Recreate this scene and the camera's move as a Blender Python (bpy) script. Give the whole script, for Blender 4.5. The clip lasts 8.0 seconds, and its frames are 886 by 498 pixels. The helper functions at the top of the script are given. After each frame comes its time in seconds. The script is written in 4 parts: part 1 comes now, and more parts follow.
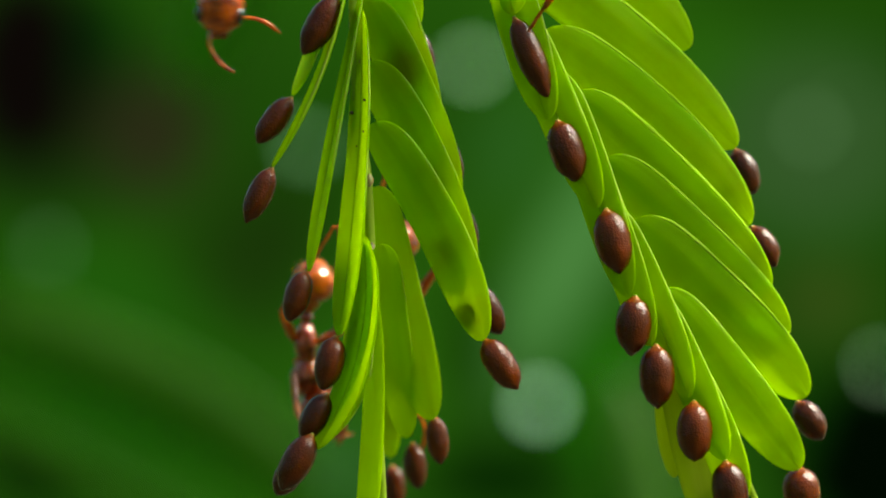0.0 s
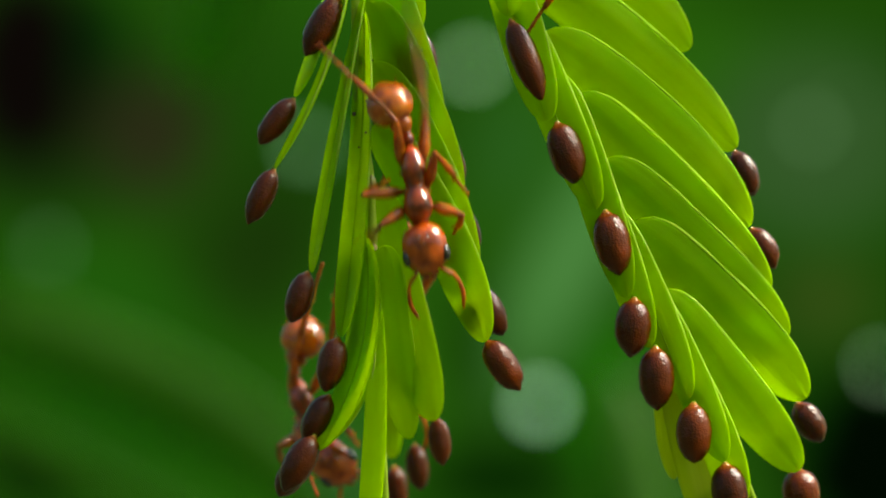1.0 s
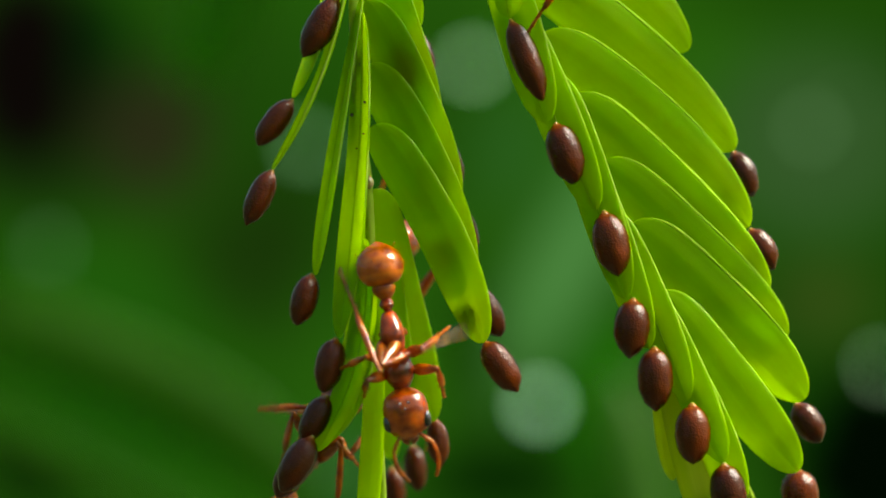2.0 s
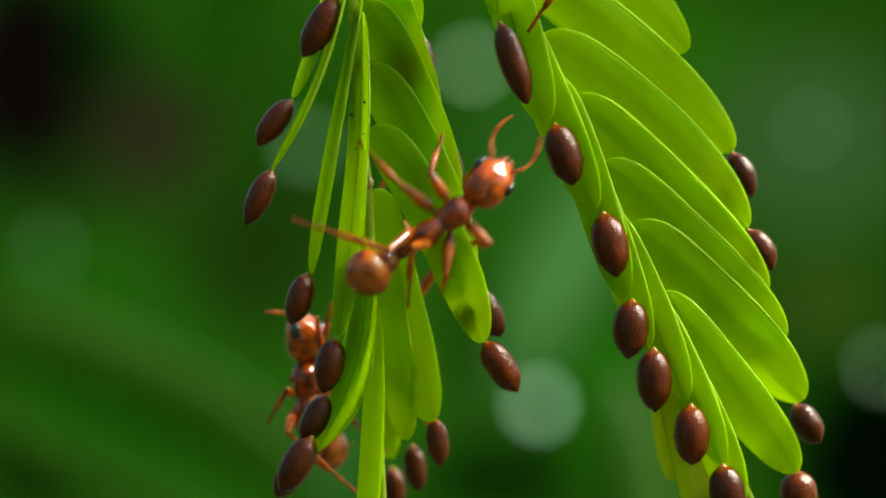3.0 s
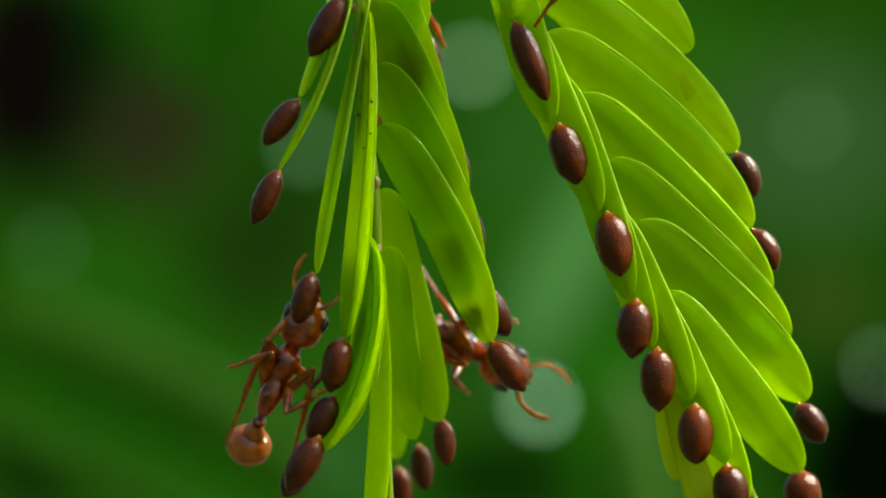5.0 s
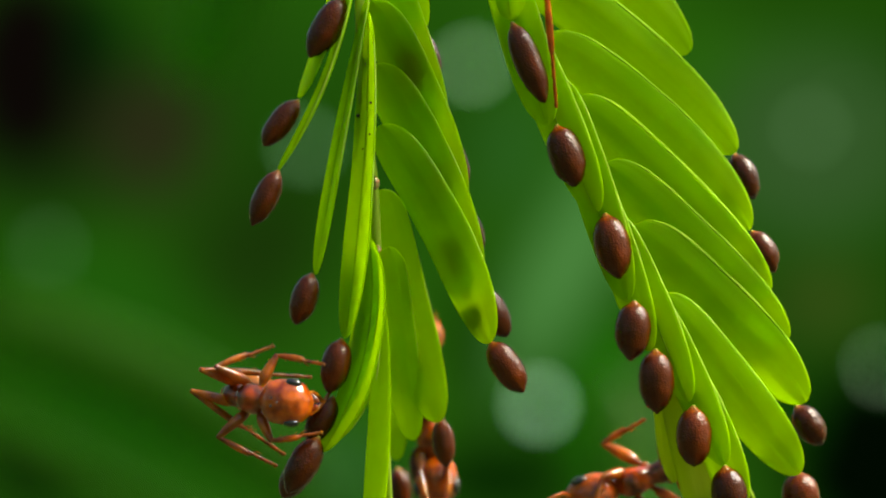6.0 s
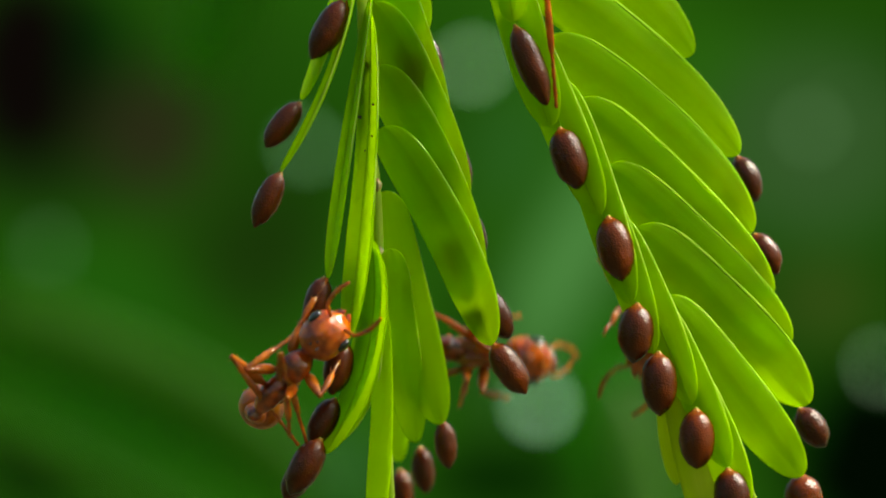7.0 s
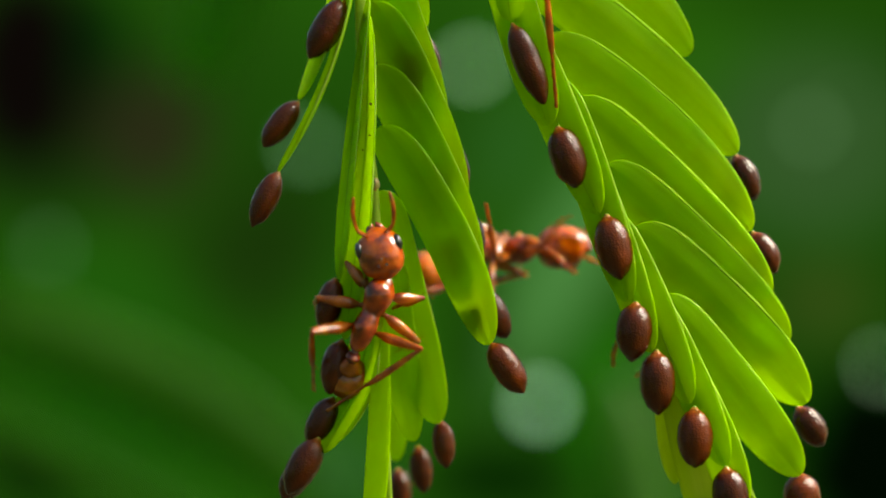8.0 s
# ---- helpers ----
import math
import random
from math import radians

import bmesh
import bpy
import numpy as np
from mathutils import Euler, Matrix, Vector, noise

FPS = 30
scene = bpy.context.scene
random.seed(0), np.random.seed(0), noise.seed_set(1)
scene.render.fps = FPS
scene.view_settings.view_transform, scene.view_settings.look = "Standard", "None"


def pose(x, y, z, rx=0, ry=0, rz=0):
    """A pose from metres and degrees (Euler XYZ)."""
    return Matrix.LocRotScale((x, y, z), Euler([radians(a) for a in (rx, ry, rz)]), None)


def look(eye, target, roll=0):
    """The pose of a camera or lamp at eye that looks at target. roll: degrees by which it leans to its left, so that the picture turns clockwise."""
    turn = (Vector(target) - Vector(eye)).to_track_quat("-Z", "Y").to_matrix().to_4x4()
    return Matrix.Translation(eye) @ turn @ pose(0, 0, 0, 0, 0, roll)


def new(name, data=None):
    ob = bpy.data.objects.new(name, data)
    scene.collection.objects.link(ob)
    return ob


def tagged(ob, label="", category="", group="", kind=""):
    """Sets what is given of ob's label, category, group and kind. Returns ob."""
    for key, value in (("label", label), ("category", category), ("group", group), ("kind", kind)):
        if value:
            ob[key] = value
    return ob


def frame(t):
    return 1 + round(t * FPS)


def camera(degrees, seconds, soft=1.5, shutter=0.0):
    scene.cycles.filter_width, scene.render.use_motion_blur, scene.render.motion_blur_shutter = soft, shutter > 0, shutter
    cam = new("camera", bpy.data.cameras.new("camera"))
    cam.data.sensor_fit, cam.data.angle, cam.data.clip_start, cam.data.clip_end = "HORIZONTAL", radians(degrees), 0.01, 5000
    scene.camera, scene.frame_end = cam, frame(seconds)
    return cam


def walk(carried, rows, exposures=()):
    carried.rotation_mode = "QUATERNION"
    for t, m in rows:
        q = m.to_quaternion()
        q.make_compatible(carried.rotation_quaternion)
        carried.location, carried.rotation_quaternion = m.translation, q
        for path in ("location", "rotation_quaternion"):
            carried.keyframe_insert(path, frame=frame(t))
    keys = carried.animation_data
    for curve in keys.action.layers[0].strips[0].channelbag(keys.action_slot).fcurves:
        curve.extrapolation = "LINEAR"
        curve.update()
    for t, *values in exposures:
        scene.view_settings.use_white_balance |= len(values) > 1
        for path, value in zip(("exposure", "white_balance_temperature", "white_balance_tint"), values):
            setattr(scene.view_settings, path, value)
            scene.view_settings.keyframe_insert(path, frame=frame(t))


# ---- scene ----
cam = camera(22, 8.0, soft=1.9, shutter=0.4)
EYE = look((0, -0.04033, 0), (0, 0, 0))
walk(cam, [(0.0, EYE), (8.0, EYE)], exposures=[(0.0, 1.72, 7000, 1), (8.0, 1.72, 7000, 1)])
# close-up lens with its shallow depth of field
cam.data.dof.use_dof = True
cam.data.dof.focus_distance = 0.0402
cam.data.dof.aperture_fstop = 58.0

# ---- world, sun, exposure ----
SUN_FROM = Vector((0.64, -0.01, 0.72)).normalized()
world = bpy.data.worlds.new("sky")
scene.world = world
world.use_nodes = True
wn = world.node_tree.nodes
sky = wn.new("ShaderNodeTexSky")
sky.sky_type = "NISHITA"
sky.sun_disc = False
sky.dust_density = 6.0
sky.air_density = 0.8
sky.sun_elevation = math.asin(SUN_FROM.z)
sky.sun_rotation = math.atan2(SUN_FROM.x, SUN_FROM.y)
world.node_tree.links.new(sky.outputs[0], wn["Background"].inputs[0])
wn["Background"].inputs[1].default_value = 0.10
sun_data = bpy.data.lights.new("sun", "SUN")
sun_data.energy = 4.5
sun_data.angle = radians(32)
sun_data.color = (1.0, 0.95, 0.86)
sun = new("sun", sun_data)
sun.matrix_basis = look(SUN_FROM, (0, 0, 0))

U = 1e-5  # a hundredth of a millimetre


def at(x, y, d=0.0):
    """A place in the field of view: x to the right and y down from its upper left corner, d away from the lens, in hundredths of a mm."""
    k = 1 + d * U / 0.04033
    return Vector(((x - 784) * U * k, d * U, (441 - y) * U * k))


# ---- materials ----
def nodes_of(name):
    m = bpy.data.materials.new(name)
    m.use_nodes = True
    return m, m.node_tree.nodes, m.node_tree.links


def ramp(n, l, src, stops):
    r = n.new("ShaderNodeValToRGB")
    e = r.color_ramp.elements
    while len(e) < len(stops):
        e.new(0.5)
    for el, (p, c) in zip(e, stops):
        el.position, el.color = p, (*c, 1)
    l.new(src, r.inputs[0])
    return r.outputs[0]


def noise_tex(n, l, coord, scale, detail=3, stretch=(1, 1, 1)):
    mp = n.new("ShaderNodeMapping")
    mp.inputs["Scale"].default_value = stretch
    l.new(coord, mp.inputs[0])
    t = n.new("ShaderNodeTexNoise")
    t.inputs["Scale"].default_value = scale
    t.inputs["Detail"].default_value = detail
    l.new(mp.outputs[0], t.inputs[0])
    return t.outputs[0]


def mix(n, l, a, b, f, kind="MIX"):
    x = n.new("ShaderNodeMix")
    x.data_type, x.blend_type = "RGBA", kind
    for s, v in ((x.inputs[0], f), (x.inputs[6], a), (x.inputs[7], b)):
        if isinstance(v, (int, float)):
            s.default_value = v
        elif isinstance(v, tuple):
            s.default_value = (*v, 1)
        else:
            l.new(v, s)
    return x.outputs[2]


def bump(n, l, height, strength, dist, shader):
    b = n.new("ShaderNodeBump")
    b.inputs["Strength"].default_value = strength
    b.inputs["Distance"].default_value = dist
    l.new(height, b.inputs["Height"])
    l.new(b.outputs[0], shader.inputs["Normal"])
    return b.outputs[0]


def leaf_material(name, c_dark, c_light, c_trans, translucency=0.6):
    m, n, l = nodes_of(name)
    p = n["Principled BSDF"]
    tc = n.new("ShaderNodeTexCoord")
    uv = tc.outputs["UV"]
    streak = noise_tex(n, l, uv, 1.0, 3, (1.2, 11, 1))
    cloud = noise_tex(n, l, tc.outputs["Object"], 1600, 3)
    fine = noise_tex(n, l, tc.outputs["Object"], 26000, 2)
    info = n.new("ShaderNodeObjectInfo")
    col = ramp(n, l, streak, [(0.3, c_dark), (0.7, c_light)])
    col = mix(n, l, mix(n, l, c_light, col, 0.5), ramp(n, l, cloud, [(0.3, c_dark), (0.75, c_light)]), 0.45)
    hs = n.new("ShaderNodeHueSaturation")
    mr = n.new("ShaderNodeMapRange")
    mr.inputs[3].default_value, mr.inputs[4].default_value = 0.88, 1.12
    l.new(info.outputs["Random"], mr.inputs[0])
    l.new(mr.outputs[0], hs.inputs["Value"])
    l.new(col, hs.inputs["Color"])
    l.new(hs.outputs[0], p.inputs["Base Color"])
    p.inputs["Roughness"].default_value = 0.45
    p.inputs["Specular IOR Level"].default_value = 0.12
    hsum = mix(n, l, streak, fine, 0.35)
    bn = bump(n, l, hsum, 0.3, 1.0e-5, p)
    tr = n.new("ShaderNodeBsdfTranslucent")
    tcol = mix(n, l, hs.outputs[0], c_trans, 0.85)
    l.new(tcol, tr.inputs[0])
    l.new(bn, tr.inputs["Normal"])
    ms = n.new("ShaderNodeMixShader")
    ms.inputs[0].default_value = translucency
    l.new(p.outputs[0], ms.inputs[1])
    l.new(tr.outputs[0], ms.inputs[2])
    l.new(ms.outputs[0], n["Material Output"].inputs[0])
    return m


LEAF = leaf_material("leaflet_green", (0.11, 0.24, 0.002), (0.26, 0.43, 0.004), (0.69, 0.91, 0.010), 0.74)
RIB = leaf_material("midrib_green", (0.20, 0.34, 0.012), (0.32, 0.48, 0.02), (0.45, 0.68, 0.02), 0.5)
RIM = leaf_material("margin_pale", (0.28, 0.42, 0.03), (0.50, 0.60, 0.10), (0.5, 0.75, 0.06), 0.4)
RIM.node_tree.nodes["Principled BSDF"].inputs["Roughness"].default_value = 0.2
RIM.node_tree.nodes["Principled BSDF"].inputs["Specular IOR Level"].default_value = 0.6
EDGE = leaf_material("margin_rolled", (0.22, 0.38, 0.01), (0.36, 0.52, 0.03), (0.72, 0.94, 0.04), 0.6)
SHINE = leaf_material("margin_bright", (0.34, 0.48, 0.04), (0.56, 0.68, 0.12), (0.8, 0.92, 0.10), 0.5)
SHINE.node_tree.nodes["Principled BSDF"].inputs["Roughness"].default_value = 0.12
SHINE.node_tree.nodes["Principled BSDF"].inputs["Specular IOR Level"].default_value = 0.6
STEM = leaf_material("stalk_green", (0.20, 0.32, 0.02), (0.34, 0.46, 0.05), (0.6, 0.75, 0.05), 0.4)
PALE = leaf_material("withered_leaf", (0.15, 0.24, 0.010), (0.30, 0.36, 0.02), (0.50, 0.62, 0.02), 0.55)
n, l = PALE.node_tree.nodes, PALE.node_tree.links
tc = n.new("ShaderNodeTexCoord")
sep = n.new("ShaderNodeSeparateXYZ")
l.new(tc.outputs["UV"], sep.inputs[0])
edge = n.new("ShaderNodeMath")
edge.operation = "MULTIPLY_ADD"
l.new(noise_tex(n, l, tc.outputs["Object"], 4000, 3), edge.inputs[0])
part_way = n.new("ShaderNodeMath")
part_way.operation = "MULTIPLY"
part_way.inputs[1].default_value = 0.78
l.new(sep.outputs[0], part_way.inputs[0])
l.new(part_way.outputs[0], edge.inputs[2])
edge.inputs[1].default_value = 0.4
dry = ramp(n, l, edge.outputs[0], [(0.93, (0, 0, 0)), (1.0, (1, 1, 1))])
for socket in (n["Principled BSDF"].inputs["Base Color"], n["Translucent BSDF"].inputs[0]):
    l.new(mix(n, l, socket.links[0].from_socket, (0.16, 0.06, 0.01), dry), socket)
FAR = leaf_material("undergrowth_leaf", (0.018, 0.075, 0.003), (0.034, 0.12, 0.005), (0.10, 0.34, 0.010), 0.5)


def chitin(name, dark, light, rough=0.25, grain=9000, sss=0.5, glow=0.0):
    """Wet horny skin; glow: the share of light that passes through its thin parts."""
    m, n, l = nodes_of(name)
    p = n["Principled BSDF"]
    tc = n.new("ShaderNodeTexCoord")
    a = noise_tex(n, l, tc.outputs["Object"], grain * 0.4, 3)
    b = noise_tex(n, l, tc.outputs["Object"], grain * 2.2, 3)
    col = ramp(n, l, a, [(0.34, dark), (0.66, light)])
    l.new(col, p.inputs["Base Color"])
    p.inputs["Roughness"].default_value = rough
    p.inputs["Subsurface Weight"].default_value = sss
    p.inputs["Subsurface Radius"].default_value = (1.0, 0.30, 0.06)
    p.inputs["Subsurface Scale"].default_value = 1.3e-4
    p.inputs["Coat Weight"].default_value = 0.5
    p.inputs["Coat Roughness"].default_value = 0.03
    bn = bump(n, l, mix(n, l, a, b, 0.6), 0.3, 1.4e-5, p)
    if glow:
        tr = n.new("ShaderNodeBsdfTranslucent")
        l.new(mix(n, l, col, light, 0.6), tr.inputs[0])
        l.new(bn, tr.inputs["Normal"])
        ms = n.new("ShaderNodeMixShader")
        ms.inputs[0].default_value = glow
        l.new(p.outputs[0], ms.inputs[1])
        l.new(tr.outputs[0], ms.inputs[2])
        l.new(ms.outputs[0], n["Material Output"].inputs[0])
    return m


def pod_material():
    m, n, l = nodes_of("food_body_brown")
    p = n["Principled BSDF"]
    tc = n.new("ShaderNodeTexCoord")
    streak = noise_tex(n, l, tc.outputs["UV"], 1.0, 3, (0.8, 5, 1))
    cells = n.new("ShaderNodeTexVoronoi")
    cells.inputs["Scale"].default_value = 29000
    l.new(tc.outputs["Object"], cells.inputs[0])
    soft = noise_tex(n, l, tc.outputs["Object"], 2500, 2)
    body = ramp(n, l, streak, [(0.35, (0.012, 0.0024, 0.0002)), (0.62, (0.13, 0.020, 0.0002)), (0.8, (0.30, 0.060, 0.0006))])
    body = mix(n, l, body, ramp(n, l, soft, [(0.3, (0.009, 0.0018, 0.0002)), (0.8, (0.085, 0.013, 0.0004))]), 0.5)
    info = n.new("ShaderNodeObjectInfo")
    ripe = n.new("ShaderNodeHueSaturation")
    worth = n.new("ShaderNodeMapRange")
    worth.inputs[3].default_value, worth.inputs[4].default_value = 0.5, 1.2
    l.new(info.outputs["Random"], worth.inputs[0])
    l.new(worth.outputs[0], ripe.inputs["Value"])
    l.new(body, ripe.inputs["Color"])
    body = ripe.outputs[0]
    sep = n.new("ShaderNodeSeparateXYZ")
    l.new(tc.outputs["UV"], sep.inputs[0])
    neck = ramp(n, l, sep.outputs[0], [(0.0, (0.22, 0.26, 0.03)), (0.06, (0.24, 0.11, 0.012)), (0.2, (0.22, 0.05, 0.004)), (0.4, (0.05, 0.008, 0.0005))])
    mask = ramp(n, l, sep.outputs[0], [(0.04, (1, 1, 1)), (0.12, (0.7, 0.7, 0.7)), (0.34, (0, 0, 0))])
    l.new(mix(n, l, body, neck, mask), p.inputs["Base Color"])
    p.inputs["Roughness"].default_value = 0.08
    p.inputs["Specular IOR Level"].default_value = 0.26
    p.inputs["Subsurface Weight"].default_value = 0.15
    p.inputs["Subsurface Radius"].default_value = (1.0, 0.3, 0.1)
    p.inputs["Subsurface Scale"].default_value = 2.2e-4
    bump(n, l, cells.outputs[0], 0.68, 1.15e-5, p)
    return m


POD = pod_material()
RED = chitin("ant_red_brown", (0.045, 0.004, 0.0003), (0.42, 0.056, 0.0015), 0.10, glow=0.2)
HEADM = chitin("ant_head_orange", (0.13, 0.013, 0.0005), (0.50, 0.088, 0.002), 0.09, glow=0.15)
GAST = chitin("ant_gaster_amber", (0.11, 0.012, 0.0005), (0.50, 0.11, 0.003), 0.10, glow=0.25)
n, l = GAST.node_tree.nodes, GAST.node_tree.links
tc = n.new("ShaderNodeTexCoord")
sep = n.new("ShaderNodeSeparateXYZ")
l.new(tc.outputs["UV"], sep.inputs[0])
bands = ramp(n, l, sep.outputs[0], [(0.0, (0.3, 0.3, 0.3)), (0.36, (0.4, 0.4, 0.4)), (0.40, (0, 0, 0)), (0.55, (0.7, 0.7, 0.7)), (0.60, (1, 1, 1)), (0.62, (0, 0, 0)), (0.74, (0.6, 0.6, 0.6)), (0.77, (0, 0, 0)), (1.0, (0.3, 0.3, 0.3))])
old = n["Principled BSDF"].inputs["Base Color"].links[0].from_socket
part_of = n.new("ShaderNodeMath")
part_of.operation = "MULTIPLY"
part_of.inputs[1].default_value = 0.4
l.new(bands, part_of.inputs[0])
l.new(mix(n, l, old, (0.70, 0.24, 0.01), part_of.outputs[0]), n["Principled BSDF"].inputs["Base Color"])
LEGM = chitin("ant_leg_amber", (0.10, 0.013, 0.001), (0.54, 0.155, 0.008), 0.11, glow=0.45)
EYEM = chitin("ant_eye_black", (0.004, 0.003, 0.003), (0.012, 0.008, 0.006), 0.12, 9000, 0.0)

m, n, l = nodes_of("forest_soil")
tc = n.new("ShaderNodeTexCoord")
l.new(ramp(n, l, noise_tex(n, l, tc.outputs["Object"], 30, 6), [(0.3, (0.02, 0.015, 0.01)), (0.7, (0.06, 0.07, 0.02))]),
      n["Principled BSDF"].inputs["Base Color"])
n["Principled BSDF"].inputs["Roughness"].default_value = 0.9
SOIL = m


def backdrop_material():
    """Far undergrowth, long out of focus, painted as glow: soft greens, a dark hollow and a few gaps of sky."""
    m, n, l = nodes_of("painted_undergrowth_glow")
    for x in list(n):
        if x.type == "BSDF_PRINCIPLED":
            n.remove(x)
    tc = n.new("ShaderNodeTexCoord")
    uv = tc.outputs["UV"]

    def blot(cx, cy, rx, ry, turn=0.0, hard=0.0):
        mp = n.new("ShaderNodeMapping")
        mp.vector_type = "TEXTURE"
        mp.inputs["Location"].default_value = (cx, cy, 0)
        mp.inputs["Rotation"].default_value = (0, 0, radians(turn))
        mp.inputs["Scale"].default_value = (rx, ry, 1)
        l.new(uv, mp.inputs[0])
        g = n.new("ShaderNodeTexGradient")
        g.gradient_type = "SPHERICAL"
        l.new(mp.outputs[0], g.inputs[0])
        r = n.new("ShaderNodeMapRange")
        r.interpolation_type = "SMOOTHSTEP"
        r.inputs[1].default_value, r.inputs[2].default_value = 0.0, 1.0 - hard
        l.new(g.outputs[1], r.inputs[0])
        return r.outputs[0]

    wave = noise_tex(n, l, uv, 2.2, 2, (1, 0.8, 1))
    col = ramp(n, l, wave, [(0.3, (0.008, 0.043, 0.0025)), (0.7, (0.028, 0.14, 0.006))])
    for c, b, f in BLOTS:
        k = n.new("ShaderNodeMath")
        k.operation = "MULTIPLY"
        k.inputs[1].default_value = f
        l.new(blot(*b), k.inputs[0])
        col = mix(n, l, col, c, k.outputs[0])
    # the sheet glows with its painted light and dark, unlit by the sun
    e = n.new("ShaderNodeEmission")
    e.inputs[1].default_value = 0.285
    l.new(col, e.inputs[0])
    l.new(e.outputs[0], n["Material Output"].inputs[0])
    return m


# colour, (place across and down in picture widths, half sizes, turn, hardness), weight
BLOTS = [
    ((0.004, 0.0025, 0.002), (0.03, 0.08, 0.13, 0.20, 0, 0.4), 1.0),
    ((0.002, 0.018, 0.002), (0.115, 0.07, 0.05, 0.14, 0, 0.2), 0.9),
    ((0.026, 0.021, 0.010), (0.17, 0.155, 0.11, 0.12, 15, 0.2), 0.9),
    ((0.010, 0.034, 0.004), (0.06, 0.22, 0.14, 0.06, -10, 0), 0.8),
    ((0.010, 0.032, 0.003), (0.29, 0.28, 0.13, 0.15, 20, 0.2), 0.85),
    ((0.020, 0.085, 0.006), (0.24, 0.03, 0.11, 0.08, 50, 0), 0.7),
    ((0.016, 0.108, 0.005), (0.12, 0.33, 0.20, 0.080, 26, 0.2), 0.9),
    ((0.018, 0.110, 0.004), (0.25, 0.43, 0.09, 0.060, 30, 0.2), 0.9),
    ((0.036, 0.130, 0.036), (0.385, 0.53, 0.06, 0.050, 0, 0.2), 0.9),
    ((0.002, 0.024, 0.001), (0.10, 0.435, 0.24, 0.034, 24, 0.4), 1.0),
    ((0.010, 0.085, 0.004), (0.16, 0.500, 0.26, 0.030, 22, 0.2), 1.0),
    ((0.001, 0.005, 0.001), (0.03, 0.540, 0.10, 0.040, 26, 0.4), 1.0),
    ((0.080, 0.250, 0.060), (0.645, 0.29, 0.065, 0.25, 28, 0.2), 1.0),
    ((0.026, 0.120, 0.018), (0.58, 0.17, 0.08, 0.12, 0, 0), 0.8),
    ((0.038, 0.104, 0.026), (0.92, 0.16, 0.17, 0.15, 0, 0.3), 1.0),
    ((0.014, 0.070, 0.003), (0.90, -0.01, 0.25, 0.06, 0, 0.2), 1.0),
    ((0.030, 0.085, 0.020), (0.96, 0.20, 0.12, 0.012, 0, 0.2), 0.5),
    ((0.003, 0.022, 0.001), (0.56, 0.54, 0.14, 0.075, 0, 0.3), 1.0),
    ((0.006, 0.035, 0.002), (0.53, 0.40, 0.05, 0.14, 0, 0.2), 0.9),
    ((0.018, 0.170, 0.004), (0.69, 0.45, 0.07, 0.14, 0, 0.2), 0.8),
    ((0.040, 0.080, 0.010), (0.93, 0.34, 0.09, 0.07, 0, 0.1), 0.9),
    ((0.0005, 0.003, 0.0005), (0.985, 0.52, 0.14, 0.15, 0, 0.5), 1.0),
    ((0.008, 0.050, 0.003), (0.89, 0.46, 0.05, 0.08, 0, 0.2), 0.9),
    # light from sky gaps, painted as small bright discs that the lens blurs
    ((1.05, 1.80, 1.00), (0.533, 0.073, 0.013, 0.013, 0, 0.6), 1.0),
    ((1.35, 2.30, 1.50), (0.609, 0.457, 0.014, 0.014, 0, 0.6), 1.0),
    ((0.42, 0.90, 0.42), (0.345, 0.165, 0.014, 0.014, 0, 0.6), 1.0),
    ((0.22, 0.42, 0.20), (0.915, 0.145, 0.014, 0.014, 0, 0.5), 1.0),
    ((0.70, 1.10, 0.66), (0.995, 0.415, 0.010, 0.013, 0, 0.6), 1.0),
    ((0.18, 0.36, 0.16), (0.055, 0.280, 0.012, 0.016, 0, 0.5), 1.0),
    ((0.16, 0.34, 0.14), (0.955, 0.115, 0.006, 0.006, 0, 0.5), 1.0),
]
BACK = backdrop_material()


# ---- mesh helpers ----
def part(name, bm, material, parent, label="", place=None):
    me = bpy.data.meshes.new(name)
    bm.to_mesh(me)
    bm.free()
    for poly in me.polygons:
        poly.use_smooth = True
    me.materials.append(material)
    ob = new(name, me)
    if parent:
        ob.parent = parent
    if place is not None:
        ob.matrix_basis = place
    return tagged(ob, label)


def base_of(name, origin, label, category, group=""):
    ob = new(name)
    ob.empty_display_size = 1e-4
    ob.matrix_basis = Matrix.Translation(origin)
    return tagged(ob, label, category, group)


def smooth(p, s):
    """A Catmull-Rom curve through the tuples p, at s from 0 to 1."""
    k = min(int(s * (len(p) - 1)), len(p) - 2)
    f = s * (len(p) - 1) - k
    a, b, c, d = (np.array(p[max(0, min(len(p) - 1, i))], float) for i in (k - 1, k, k + 1, k + 2))
    return 0.5 * (2 * b + (c - a) * f + (2 * a - 5 * b + 4 * c - d) * f * f + (3 * b - a - 3 * c + d) * f ** 3)


